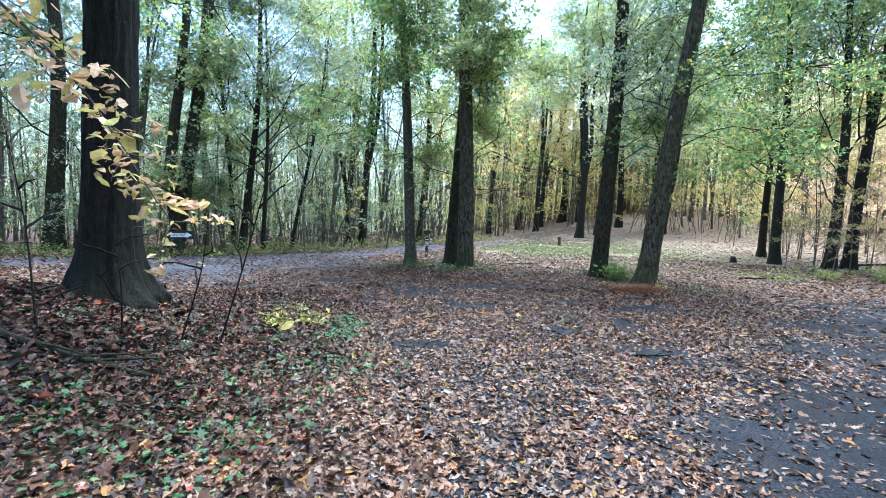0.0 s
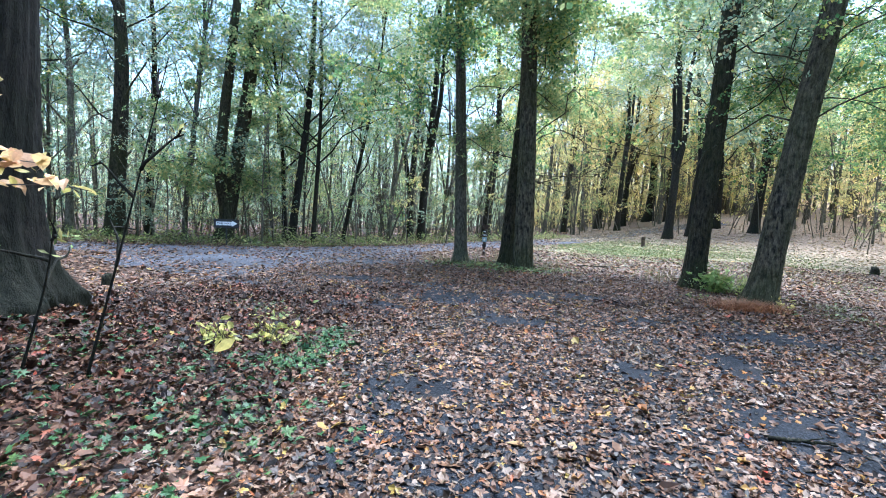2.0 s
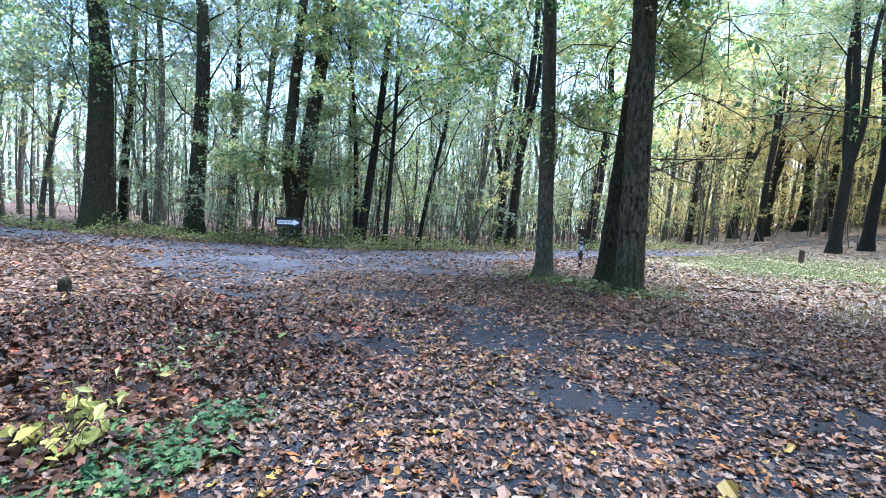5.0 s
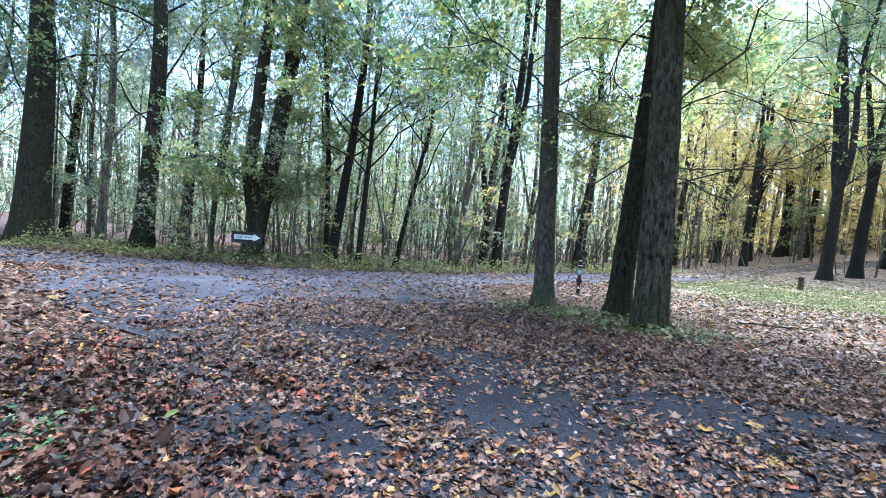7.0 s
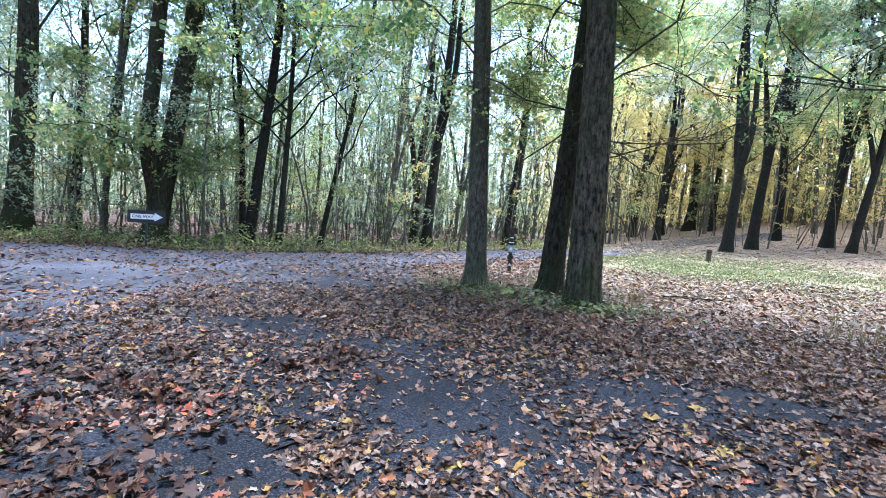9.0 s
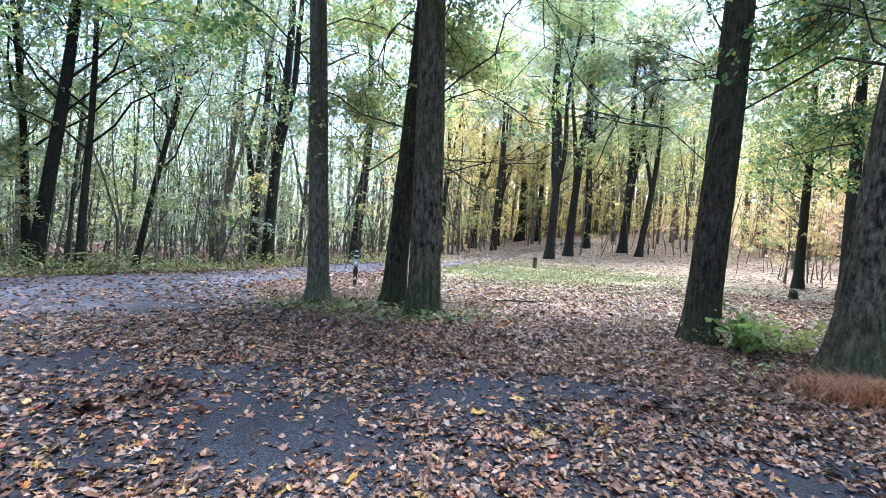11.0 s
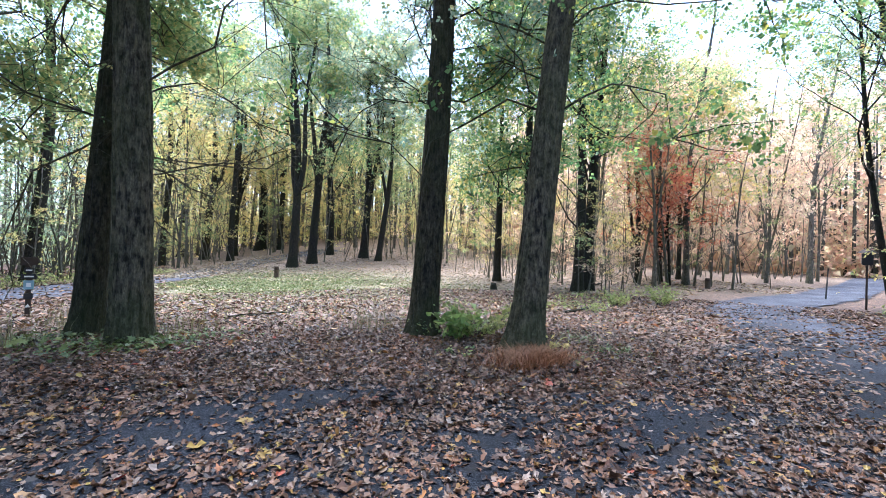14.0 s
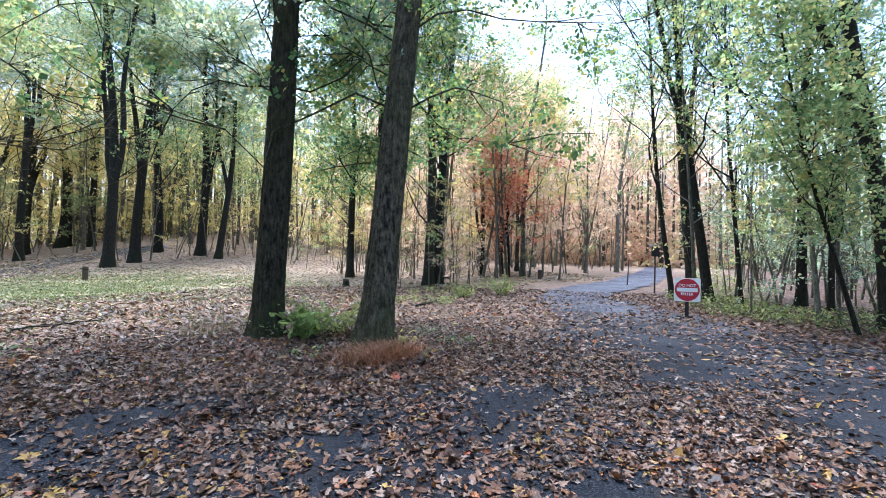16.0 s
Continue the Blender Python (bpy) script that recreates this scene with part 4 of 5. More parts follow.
# far woods: trunks and foliage beyond the trees that can be told apart
fr = np.random.default_rng(9)
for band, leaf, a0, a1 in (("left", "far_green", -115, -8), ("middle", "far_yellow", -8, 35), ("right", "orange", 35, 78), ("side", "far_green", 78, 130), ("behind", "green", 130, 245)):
    n = 380
    az, d = np.radians(fr.uniform(a0, a1, n)), fr.uniform(64, 112, n)
    px, py = d * np.sin(az), 8 + d * np.cos(az)
    trunks = []
    for x, y in zip(px, py):
        z = gz(x, y)
        trunks.append(tube(np.array([[x, y, z - 0.5], [x + fr.normal(0, 0.3), y, z + 9], [x + fr.normal(0, 0.8), y, z + 18]]), [0.2, 0.14, 0.05], 6))
    many = 46000 if band == "right" else 19000 if band in ("middle", "left") else 16000
    k = fr.integers(0, n, many)
    at = np.stack([px[k] + fr.normal(0, 2.2, many), py[k] + fr.normal(0, 2.2, many), 0 * px[k]], 1)
    low = fr.uniform(0, 1, many) < (0.12 if band == "left" else 0.2)
    at[:, 2] = ground_z(at[:, 0], at[:, 1]) + np.where(low, 4.5 * fr.uniform(0, 1, many), (20 if band != "right" else 24) * fr.uniform(0.03, 1, many) ** (1.7 if band == "left" else 1.6 if band == "right" else 1.25))
    woods = thing("far_woods", 0, 0, 0, 0, "distant autumn woodland of trunks and leaves", "woods", kind="stuff")
    part("trunks", tri_mesh("far_trunks", *joined(trunks), "wood_bark"), woods)
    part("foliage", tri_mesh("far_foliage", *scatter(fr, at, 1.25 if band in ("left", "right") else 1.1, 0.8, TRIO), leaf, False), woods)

# ---- fallen leaves ----
lr = np.random.default_rng(21)


BARE = [(-6.4, 11.6, 1.0), (-2.5, 10.6, 0.9), (-2.1, 13.4, 1.0), (0.3, 13.2, 1.1), (-1.4, 12.2, 1.2), (1.7, 13.3, 0.8), (4.3, 11.3, 1.1), (6.4, 6.6, 1.5), (3.6, 4.4, 1.1),
        (1.9, 8.6, 0.6), (0.2, 10.7, 0.9), (3.1, 9.4, 0.7), (-4.2, 13.4, 1.0), (7.2, 10.2, 1.2), (-0.4, 7.0, 0.5), (5.2, 5.4, 2.1), (4.4, 3.6, 1.8), (6.8, 8.2, 1.8), (3.3, 7.4, 0.9), (9.2, 11.0, 1.3), (2.4, 11.6, 0.6), (-9.5, 15, 2.2), (-5.6, 17, 1.2), (13.5, 14.2, 1.6)]


def bare_share(x, y):
    """How much of the leaf cover is blown or driven off the drive."""
    b = np.zeros(len(x))
    wx, wy = x + 0.5 * wobble(x, y, 2.3, 1.0), y + 0.35 * wobble(y, x, 2.9, 2.0)
    for cx, cy, r in BARE:
        b = np.maximum(b, 1.1 * np.exp(-(((wx - cx) / (1.0 * r)) ** 2 + ((wy - cy) / (0.6 * r)) ** 2) ** 1.2))
    b = np.minimum(b, 0.9)
    lanes = np.minimum(line_dist(x, y, LOOP_ROAD), line_dist(x, y, SIDE_ROAD[2:]))
    b = np.maximum(b, np.where(lanes < 1.7, 0.62 - 0.1 * lanes, 0.0) * step_up((40 - y) / 3))
    b = np.maximum(b, 0.1 + 0.3 * wobble(x, y, 0.9, 3.0) + 0.2 * step_up((-x - 3) / 2) * step_up((y - 12.5) / 2))
    b = b * (1 - step_up((y - 13.9 - 0.3 * wobble(x, y, 1.3)) / 0.15) * step_up((x + 3.6) / 0.4) * step_up((6 - x) / 0.4))
    return np.where(on_road(x, y, -0.1), b, 0.0)


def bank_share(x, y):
    """Where the leaves on the bank beside the drive are coloured dark for the oak's shade."""
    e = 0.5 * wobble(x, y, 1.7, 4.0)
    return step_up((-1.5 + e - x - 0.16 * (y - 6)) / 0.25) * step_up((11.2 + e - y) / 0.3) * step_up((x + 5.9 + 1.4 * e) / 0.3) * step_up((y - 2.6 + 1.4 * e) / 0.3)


def litter(name, count, box, size, blade, thick, label, keep=None, lift=0.014, tilt=0.34, mat="litter"):
    x, y = lr.uniform(box[0], box[1], count), lr.uniform(box[2], box[3], count)
    grass = np.exp(-((x - 4.2) / 4.0) ** 2 - ((y - 30) / 5.0) ** 2)
    ok = lr.uniform(0, 1, count) > np.maximum(bare_share(x, y), 0.82 * grass)
    if mat == "litter":
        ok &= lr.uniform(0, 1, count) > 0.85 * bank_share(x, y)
    if keep is not None:
        ok &= keep(x, y)
    x, y = x[ok], y[ok]
    road = on_road(x, y, -0.1)
    z = ground_z(x, y) + lift + lr.uniform(0, thick, len(x)) * np.where(road, 0.22, 1.0)
    me = tri_mesh(name, *scatter(lr, np.stack([x, y, z], 1), size, tilt, blade, 0.3), mat, False)
    tagged(new(name, me), label, "leaves", kind="stuff")


def near_share(x, y):
    return step_up((16.8 - y) / 0.6) * step_up((x + 6.4) / 0.4) * step_up((7.4 - x) / 0.4)


def near(x, y):
    return lr.uniform(0, 1, len(x)) < near_share(x, y)


litter("fallen_maple_leaves", 50000, (-8, 9, 1.5, 18.5), 0.085, MAPLE, 0.04, "fallen brown, tan and orange maple leaves", near)
litter("fallen_oak_leaves", 28000, (-8, 9, 1.5, 18.5), 0.095, OAK, 0.04, "fallen curled brown oak leaves on the ground", near)
litter("curled_leaves", 150000, (-8, 9, 1.5, 18.5), 0.064, CURL, 0.04, "small curled and broken brown leaves", near, 0.014, 0.35)
litter("fallen_leaves", 150000, (-20, 20, 1, 27), 0.115, BEECH, 0.025, "fallen dry leaves under the trees", lambda x, y: (lr.uniform(0, 1, len(x)) > 0.9 * near_share(x, y)) & (np.hypot(x, y - 8) < 21))
litter("fallen_leaves", 34000, (-26, 0, 10, 62), 0.17, BEECH, 0.02, "fallen leaves across the drive", lambda x, y: np.hypot(x, y - 8) > 17)
litter("dry_leaves", 42000, (-2, 34, 19, 62), 0.17, BEECH, 0.02, "pale dry leaves on the far slope, coloured lighter against crown shade", lambda x, y: y > 20.5 + 1.2 * wobble(x, y, 0.7), 0.0, 0.14, "dry_litter")
litter("dry_leaves", 22000, (-1, 16, 37, 63), 0.2, BEECH, 0.02, "pale dry leaves over the far drive, coloured lighter against crown shade", lambda x, y: on_road(x, y, 0.2), 0.016, 0.14, "dry_litter")
litter("fallen_leaves", 26000, (-9, 12, -9, 2.2), 0.14, BEECH, 0.03, "fallen dry leaves on the path")
litter("curled_leaves", 26000, (-8, 9, -3, 1.5), 0.1, BEECH, 0.04, "small broken brown leaves on the path", None, 0.014, 0.35)

# the oak's shade on the bank, painted as darker leaves
litter("damp_leaves", 26000, (-7, -0.5, 1.5, 12), 0.085, MAPLE, 0.06, "brown and red leaves on the bank, darkened for the oak's shade", lambda x, y: lr.uniform(0, 1, len(x)) < bank_share(x, y), 0.02, 0.45, "damp_litter")
litter("damp_leaves", 26000, (-7, -0.5, 1.5, 12), 0.075, CURL, 0.06, "curled leaves on the bank, darkened for the oak's shade", lambda x, y: lr.uniform(0, 1, len(x)) < bank_share(x, y), 0.02, 0.5, "damp_litter")
for cx, cy, cr, n in ((-6.3, 11.9, 0.34, 150), (-5.45, 10.95, 0.4, 190), (-3.75, 11.3, 0.45, 170), (-2.7, 12.85, 0.3, 130), (-4.1, 12.0, 0.35, 90), (-2.5, 10.3, 0.4, 120), (-2.6, 12.55, 0.26, 90), (-2.95, 12.3, 0.2, 60), (-2.9, 9.6, 0.6, 240),
                      (2.0, 12.9, 0.5, 150), (4.6, 12.9, 0.6, 200), (3.4, 13.1, 0.5, 120), (-8.1, 11.2, 0.4, 110), (3.2, 11.2, 0.5, 90)):
    x, y = lr.normal(cx, cr * 0.6, n), lr.normal(cy, cr * 0.35, n)
    rise = 0.09 * np.exp(-((x - cx) / cr) ** 2 - ((y - cy) / (0.6 * cr)) ** 2)
    at = np.stack([x, y, ground_z(x, y) + 0.02 + rise * lr.uniform(0.2, 1, n)], 1)
    tagged(new("leaf_drift", tri_mesh("leaf_drift", *scatter(lr, at, 0.085, 0.5, MAPLE, 0.3), "damp_litter", False)), "small drift of dark red-brown leaves on the asphalt", "leaves", kind="stuff")


# ---- signs and posts ----
WHITE = plain("sign_white", (0.78, 0.78, 0.76), 0.45, 0.4, 0.12, 9)
BLACK = plain("sign_black", (0.02, 0.02, 0.022), 0.5, 0.4, 0.3, 9)
SIGN_RED = plain("sign_red", (0.4, 0.018, 0.03), 0.45, 0.4, 0.15, 9)
STEEL = plain("galvanised_post", (0.06, 0.062, 0.06), 0.5, 0.4, 0.3, 20, 0.6)
TIMBER = plain("weathered_timber", (0.1, 0.075, 0.055), 0.85, 0.2, 0.4, 15)
BROWN = plain("brown_board", (0.045, 0.03, 0.022), 0.7, 0.3, 0.3, 12)
PALE_BLUE = plain("pale_blue_plate", (0.26, 0.4, 0.47), 0.5, 0.3, 0.12, 10)
SIDING = plain("white_siding", (0.75, 0.76, 0.76), 0.6, 0.3, 0.1, 3)
SLATE = plain("grey_shingle", (0.16, 0.16, 0.17), 0.85, 0.2, 0.3, 5)
GLASS, _n, _l, _b = material("window_glass", 0.05, 0.6)
_b.inputs["Base Color"].default_value = (0.05, 0.09, 0.12, 1)


def bm_part(name, bm, mat, parent, label="", smooth=False):
    me = bpy.data.meshes.new(name)
    bm.to_mesh(me)
    bm.free()
    me.materials.append(mat)
    if smooth:
        me.polygons.foreach_set("use_smooth", [True] * len(me.polygons))
    return part(name, me, parent, label)


def box(sx, sy, sz, at=(0, 0, 0), edge=0.0):
    bm = bmesh.new()
    bmesh.ops.create_cube(bm, size=1, matrix=Matrix.Translation(at) @ Matrix.Diagonal((sx, sy, sz, 1)))
    if edge:
        bmesh.ops.bevel(bm, geom=bm.edges[:], offset=edge, segments=2, affect="EDGES")
    return bm


def rod(radius, length, at=(0, 0, 0), sides=14, edge=0.0, tip=None):
    bm = bmesh.new()
    bmesh.ops.create_cone(bm, cap_ends=True, segments=sides, radius1=radius, radius2=radius if tip is None else tip, depth=length, matrix=Matrix.Translation(at))
    if edge:
        bmesh.ops.bevel(bm, geom=[e for e in bm.edges if abs(e.verts[0].co.z - e.verts[1].co.z) < 1e-5], offset=edge, segments=2, affect="EDGES")
    return bm


def plate(w, h, depth, corner, at=(0, 0, 0)):
    """A sheet-metal plate in the x-z plane with rounded corners, its face towards -y."""
    bm = bmesh.new()
    ring = []
    for cx, cz, a0 in ((1, 1, 0), (-1, 1, 90), (-1, -1, 180), (1, -1, 270)):
        for k in range(5):
            a = radians(a0 + k * 22.5)
            ring.append((cx * (w / 2 - corner) + corner * math.cos(a), cz * (h / 2 - corner) + corner * math.sin(a)))
    vs = [bm.verts.new((at[0] + x, at[1], at[2] + z)) for x, z in ring]
    f = bm.faces.new(vs)
    out = bmesh.ops.extrude_face_region(bm, geom=[f])
    bmesh.ops.translate(bm, vec=(0, depth, 0), verts=[v for v in out["geom"] if isinstance(v, bmesh.types.BMVert)])
    bmesh.ops.recalc_face_normals(bm, faces=bm.faces[:])
    return bm


def flat_shape(points, depth, at=(0, 0, 0)):
    bm = bmesh.new()
    f = bm.faces.new([bm.verts.new((at[0] + x, at[1], at[2] + z)) for x, z in points])
    out = bmesh.ops.extrude_face_region(bm, geom=[f])
    bmesh.ops.translate(bm, vec=(0, depth, 0), verts=[v for v in out["geom"] if isinstance(v, bmesh.types.BMVert)])
    bmesh.ops.recalc_face_normals(bm, faces=bm.faces[:])
    return bm


def lettering(words, size, at, mat, parent, wide=1.0):
    c = bpy.data.curves.new("lettering", "FONT")
    c.body, c.size, c.align_x, c.align_y, c.extrude, c.offset = words, size, "CENTER", "CENTER", 0.002, size * 0.012
    c.materials.append(mat)
    ob = new("lettering", c)
    ob.parent = parent
    ob.matrix_basis = Matrix.Translation(at) @ pose(0, 0, 0, 90, 0, 0) @ Matrix.Diagonal((wide, 1, 1, 1))
    return ob


def facing(x, y, tx, ty):
    """The turn that makes a sign's face look from (x, y) to (tx, ty)."""
    return math.degrees(math.atan2(ty - y, tx - x)) + 90


x, y = -12.9, 18.95
sign = thing("one_way_sign", x, y, None, facing(x, y, -1.5, 7), "black and white one way arrow sign on a low post", "sign")
bm_part("post", box(0.06, 0.045, 1.25, (0, 0.045, 0.45), 0.006), STEEL, sign)
panel = bm_part("panel", plate(0.96, 0.36, 0.008, 0.03, (0, 0, 0.93)), BLACK, sign)
bm_part("arrow", flat_shape([(-0.4, -0.075), (0.2, -0.075), (0.2, -0.125), (0.41, 0), (0.2, 0.125), (0.2, 0.075), (-0.4, 0.075)], 0.004, (0, -0.005, 0.93)), WHITE, panel, "white arrow pointing along the drive")
lettering("ONE WAY", 0.115, (-0.1, -0.0065, 0.93), BLACK, panel, 1.0)
for s in (-0.13, 0.13):
    bm_part("bolt", box(0.02, 0.012, 0.02, (0, -0.004, 0.93 + s), 0.003), STEEL, panel)

x, y = 13.45, 11.9
sign = thing("do_not_enter_sign", x, y, None, facing(x, y, 0.2, 8.5), "square white sign with a red disc reading do not enter", "sign")
bm_part("post", box(0.085, 0.07, 1.2, (0, 0.055, 0.35), 0.008), BLACK, sign)
panel = bm_part("panel", plate(0.61, 0.61, 0.008, 0.035, (0, 0.0, 0.72)), WHITE, sign)
bm = rod(0.29, 0.004, (0, 0, 0), 48)
bmesh.ops.rotate(bm, verts=bm.verts, cent=(0, 0, 0), matrix=Matrix.Rotation(radians(90), 3, "X"))
bmesh.ops.translate(bm, verts=bm.verts, vec=(0, -0.003, 0.72))
bm_part("disc", bm, SIGN_RED, panel, "red disc")
bm_part("bar", plate(0.48, 0.1, 0.004, 0.008, (0, -0.008, 0.72)), WHITE, panel, "white bar across the disc")
lettering("DO NOT", 0.1, (0, -0.008, 0.83), WHITE, panel)
lettering("ENTER", 0.1, (0, -0.008, 0.61), WHITE, panel)
for s in (-0.2, 0.2):
    bm_part("bolt", box(0.022, 0.012, 0.022, (0, -0.009, 0.72 + s * 1.3), 0.003), STEEL, panel)

x, y = -2.65, 22.3
marker = thing("trail_marker", x, y, gz(x, y) - 0.08, facing(x, y, -0.5, 9), "dark trail post with small boards and a pale blue plate", "sign post")
bm_part("post", box(0.1, 0.1, 1.5, (0, 0, 0.6), 0.012), BROWN, marker)
bm_part("cap_board", box(0.3, 0.05, 0.18, (0, -0.085, 1.3), 0.01), BROWN, marker)
for h, w in ((1.1, 0.18), (0.96, 0.27)):
    bd = bm_part("name_board", box(w, 0.03, 0.11, (0, -0.076, h), 0.008), BLACK, marker, "small dark board with pale marks")
    bm_part("mark", box(w * 0.6, 0.004, 0.03, (0, -0.093, h)), WHITE, bd)
blue = bm_part("plate", plate(0.18, 0.2, 0.012, 0.02, (0, -0.075, 0.77)), PALE_BLUE, marker, "pale blue plate")
bm_part("mark", box(0.08, 0.004, 0.09, (0, -0.077, 0.77)), WHITE, blue)
bm_part("lower_plate", plate(0.16, 0.12, 0.012, 0.02, (0, -0.075, 0.52)), BLACK, marker)
bm_part("arrow", flat_shape([(-0.05, -0.03), (0.05, -0.03), (0, 0.05)], 0.004, (0, -0.079, 0.3)), WHITE, marker)

stub = thing("timber_bollard", 5.2, 35.4, None, 12, "short weathered timber bollard on the grass", "bollard")
bm_part("post", rod(0.12, 0.75, (0, 0, 0.24), 16, 0.02), TIMBER, stub)
bm_part("band", rod(0.126, 0.06, (0, 0, 0.48), 16), BROWN, stub)
stub2 = thing("timber_bollard", 25.4, 23.2, None, 40, "short weathered timber bollard beside the bend", "bollard")
bm_part("post", rod(0.14, 0.7, (0, 0, 0.2), 16, 0.02), TIMBER, stub2)
bm_part("band", rod(0.146, 0.05, (0, 0, 0.42), 16), BROWN, stub2)

stake = thing("marker_stake", 24.6, 17.6, None, 0, "thin leaning grey stake at the road edge", "stake")
bm_part("rod", rod(0.035, 1.5, (0, 0, 0.6), 8, 0, 0.025), STEEL, stake)
stake.rotation_euler = (0, radians(8), 0)
feeder = thing("bird_feeder", 21.15, 15.15, None, 20, "dark box bird feeder hung on a thin bent pole", "bird feeder")
bm_part("pole", rod(0.035, 4.6, (0, 0, 2.1), 8, 0, 0.02), BROWN, feeder)
bm_part("body", box(0.34, 0.3, 0.42, (-0.1, 0, 1.75), 0.02), BLACK, feeder)
bm_part("roof", rod(0.3, 0.16, (-0.1, 0, 2.04), 4, 0, 0.05), BROWN, feeder)

# ---- the white house at the end of the side road ----
hx, hy = 93, 37.6
house = thing("house", hx, hy, gz(hx, hy) + 0.0, facing(hx, hy, 0, 8.5) - 8, "small white house far behind the trees", "house")
for nm, b in (("front_wall", box(6, 0.2, 2.4, (0, -2.4, 1.2))), ("back_wall", box(6, 0.2, 2.4, (0, 2.4, 1.2))), ("side_wall", box(0.2, 4.6, 2.4, (-2.9, 0, 1.2))), ("side_wall", box(0.2, 4.6, 2.4, (2.9, 0, 1.2)))):
    bm_part(nm, b, SIDING, house)
roof = flat_shape([(-2.9, 2.38), (2.9, 2.38), (0, 3.7)], 6.6, (0, -3.3, 0))
bmesh.ops.rotate(roof, verts=roof.verts, cent=(0, 0, 0), matrix=Matrix.Rotation(radians(90), 3, "Z"))
bm_part("roof", roof, SLATE, house, "low grey shingle roof")
for wx in (-2.1, -0.7, 2.1):
    win = bm_part("window", box(1.0, 0.08, 1.3, (wx, -2.52, 1.4), 0.02), SIDING, house)
    for px in (-0.22, 0.22):
        for pz in (-0.3, 0.3):
            bm_part("pane", box(0.4, 0.02, 0.54, (wx + px, -2.57, 1.4 + pz)), GLASS, win, "dark window pane")
bm_part("door", box(0.95, 0.08, 2.05, (0.7, -2.52, 1.03), 0.02), PALE_BLUE, house, "pale blue door")

# ---- small plants ----
pr = np.random.default_rng(77)


def blades(count, spread, height, lean, width=0.008):
    """Grass: thin bent strips that taper to a point."""
    x, y = pr.normal(0, 1, count) * spread[0], pr.normal(0, 1, count) * spread[1]
    az, h = pr.uniform(0, 6.28, count), height * pr.uniform(0.5, 1.2, count)
    ln = lean * pr.uniform(0.3, 1.3, count) * h
    c, s = np.cos(az), np.sin(az)
    w = width * pr.uniform(0.6, 1.4, count)
    base = np.stack([x, y, np.full(count, -0.03)], 1)
    side = np.stack([-s * w, c * w, 0 * w], 1)
    mid = base + np.stack([c * ln * 0.35, s * ln * 0.35, h * 0.6], 1)
    tip = base + np.stack([c * ln, s * ln, h], 1)
    v = np.stack([base - side, base + side, mid + side * 0.8, mid - side * 0.8, tip], 1).reshape(-1, 3)
    o = (np.arange(count) * 5)[:, None, None]
    t = (np.array([[0, 1, 2], [0, 2, 3], [3, 2, 4]])[None] + o).reshape(-1, 3)
    return v, t


def shrub(name, x, y, label, count, spread, height, leaf, size, stems=9, blade=BROAD, category="shrub", tilt=0.6, seed=1):
    """Thin stems fanning from a root, with leaves along them."""
    r = np.random.default_rng(seed)
    ob = thing(name, x, y, None, 0, label, category)
    lines = []
    for i in range(stems):
        az = 6.28 * i / stems + r.normal(0, 0.4)
        b = bend(r, (r.normal(0, 0.06), r.normal(0, 0.06), -0.03), (spread * math.cos(az) / height * 0.8, spread * math.sin(az) / height * 0.8, 1), height * r.uniform(0.7, 1.2), 6, 0.12, 0.0)
        lines.append(b[1:])
        part("stem", tri_mesh("stem", *tube(b, np.linspace(0.006, 0.002, 6), 4), "twig"), ob)
    part("leaves", tri_mesh("leaves", *scatter(r, leaf_places(r, lines, count, 0.05), size, tilt, blade), leaf, False), ob)
    return ob


def tuft(name, x, y, label, count, spread, height, mat, lean=0.6, width=0.008, category="grass"):
    me = tri_mesh(name, *blades(count, spread, height, lean, width), mat, False)
    ob = new(name, me)
    ob.matrix_world = pose(x, y, gz(x, y))
    return tagged(ob, label, category, kind="stuff")


shrub("sprouting_shrub", 4.35, 15.35, "bright green broad-leaved shoots at the foot of the oak", 260, 0.5, 0.62, "ivy_light", 0.12, 16, seed=3)
shrub("bush", 4.95, 15.55, "fine-leaved yellow-green bush between two oaks", 620, 1.35, 0.85, "lime_weed", 0.085, 40, BROAD, seed=4)
shrub("bush", 4.0, 15.75, "small yellow weed at the foot of the oak", 120, 0.2, 0.4, "lime", 0.06, 8, BEECH, seed=5)
shrub("bush", 3.75, 14.3, "small yellow-green weed among fallen leaves", 60, 0.2, 0.2, "lime", 0.06, 7, seed=6)
shrub("bush", 5.35, 13.95, "small yellow-leaved sprout beside the leaning oak", 50, 0.14, 0.3, "yellow", 0.08, 6, seed=7)
for dx, dy, w, c in ((-0.28, 0.0, 0.2, 380), (0.05, 0.08, 0.24, 460), (0.34, 0.12, 0.18, 340)):
    tuft("dead_fern_clump", 4.55 + dx, 13.55 + dy, "russet dead grass and fern at the oak's foot", int(c * 1.6), (w * 1.1, 0.2), 0.24, "russet", 1.5, 0.0055, "dead fern")
tuft("fern_clump", 6.5, 14.6, "low green fern tuft among fallen leaves", 130, (0.17, 0.14), 0.13, "blade", 1.4, 0.012, "fern")
tuft("fern_clump", 6.4, 13.7, "low green fern tuft among fallen leaves", 150, (0.2, 0.15), 0.13, "blade", 1.4, 0.012, "fern")
shrub("weed", -2.62, 7.04, "broad yellow-green weed on the leafy bank", 110, 0.3, 0.36, "pale_weed", 0.08, 14, BROAD, "weed", seed=8)
shrub("weed", -2.25, 7.58, "yellowing weed on the leafy bank", 120, 0.38, 0.34, "pale_weed", 0.065, 16, BROAD, "weed", seed=9)
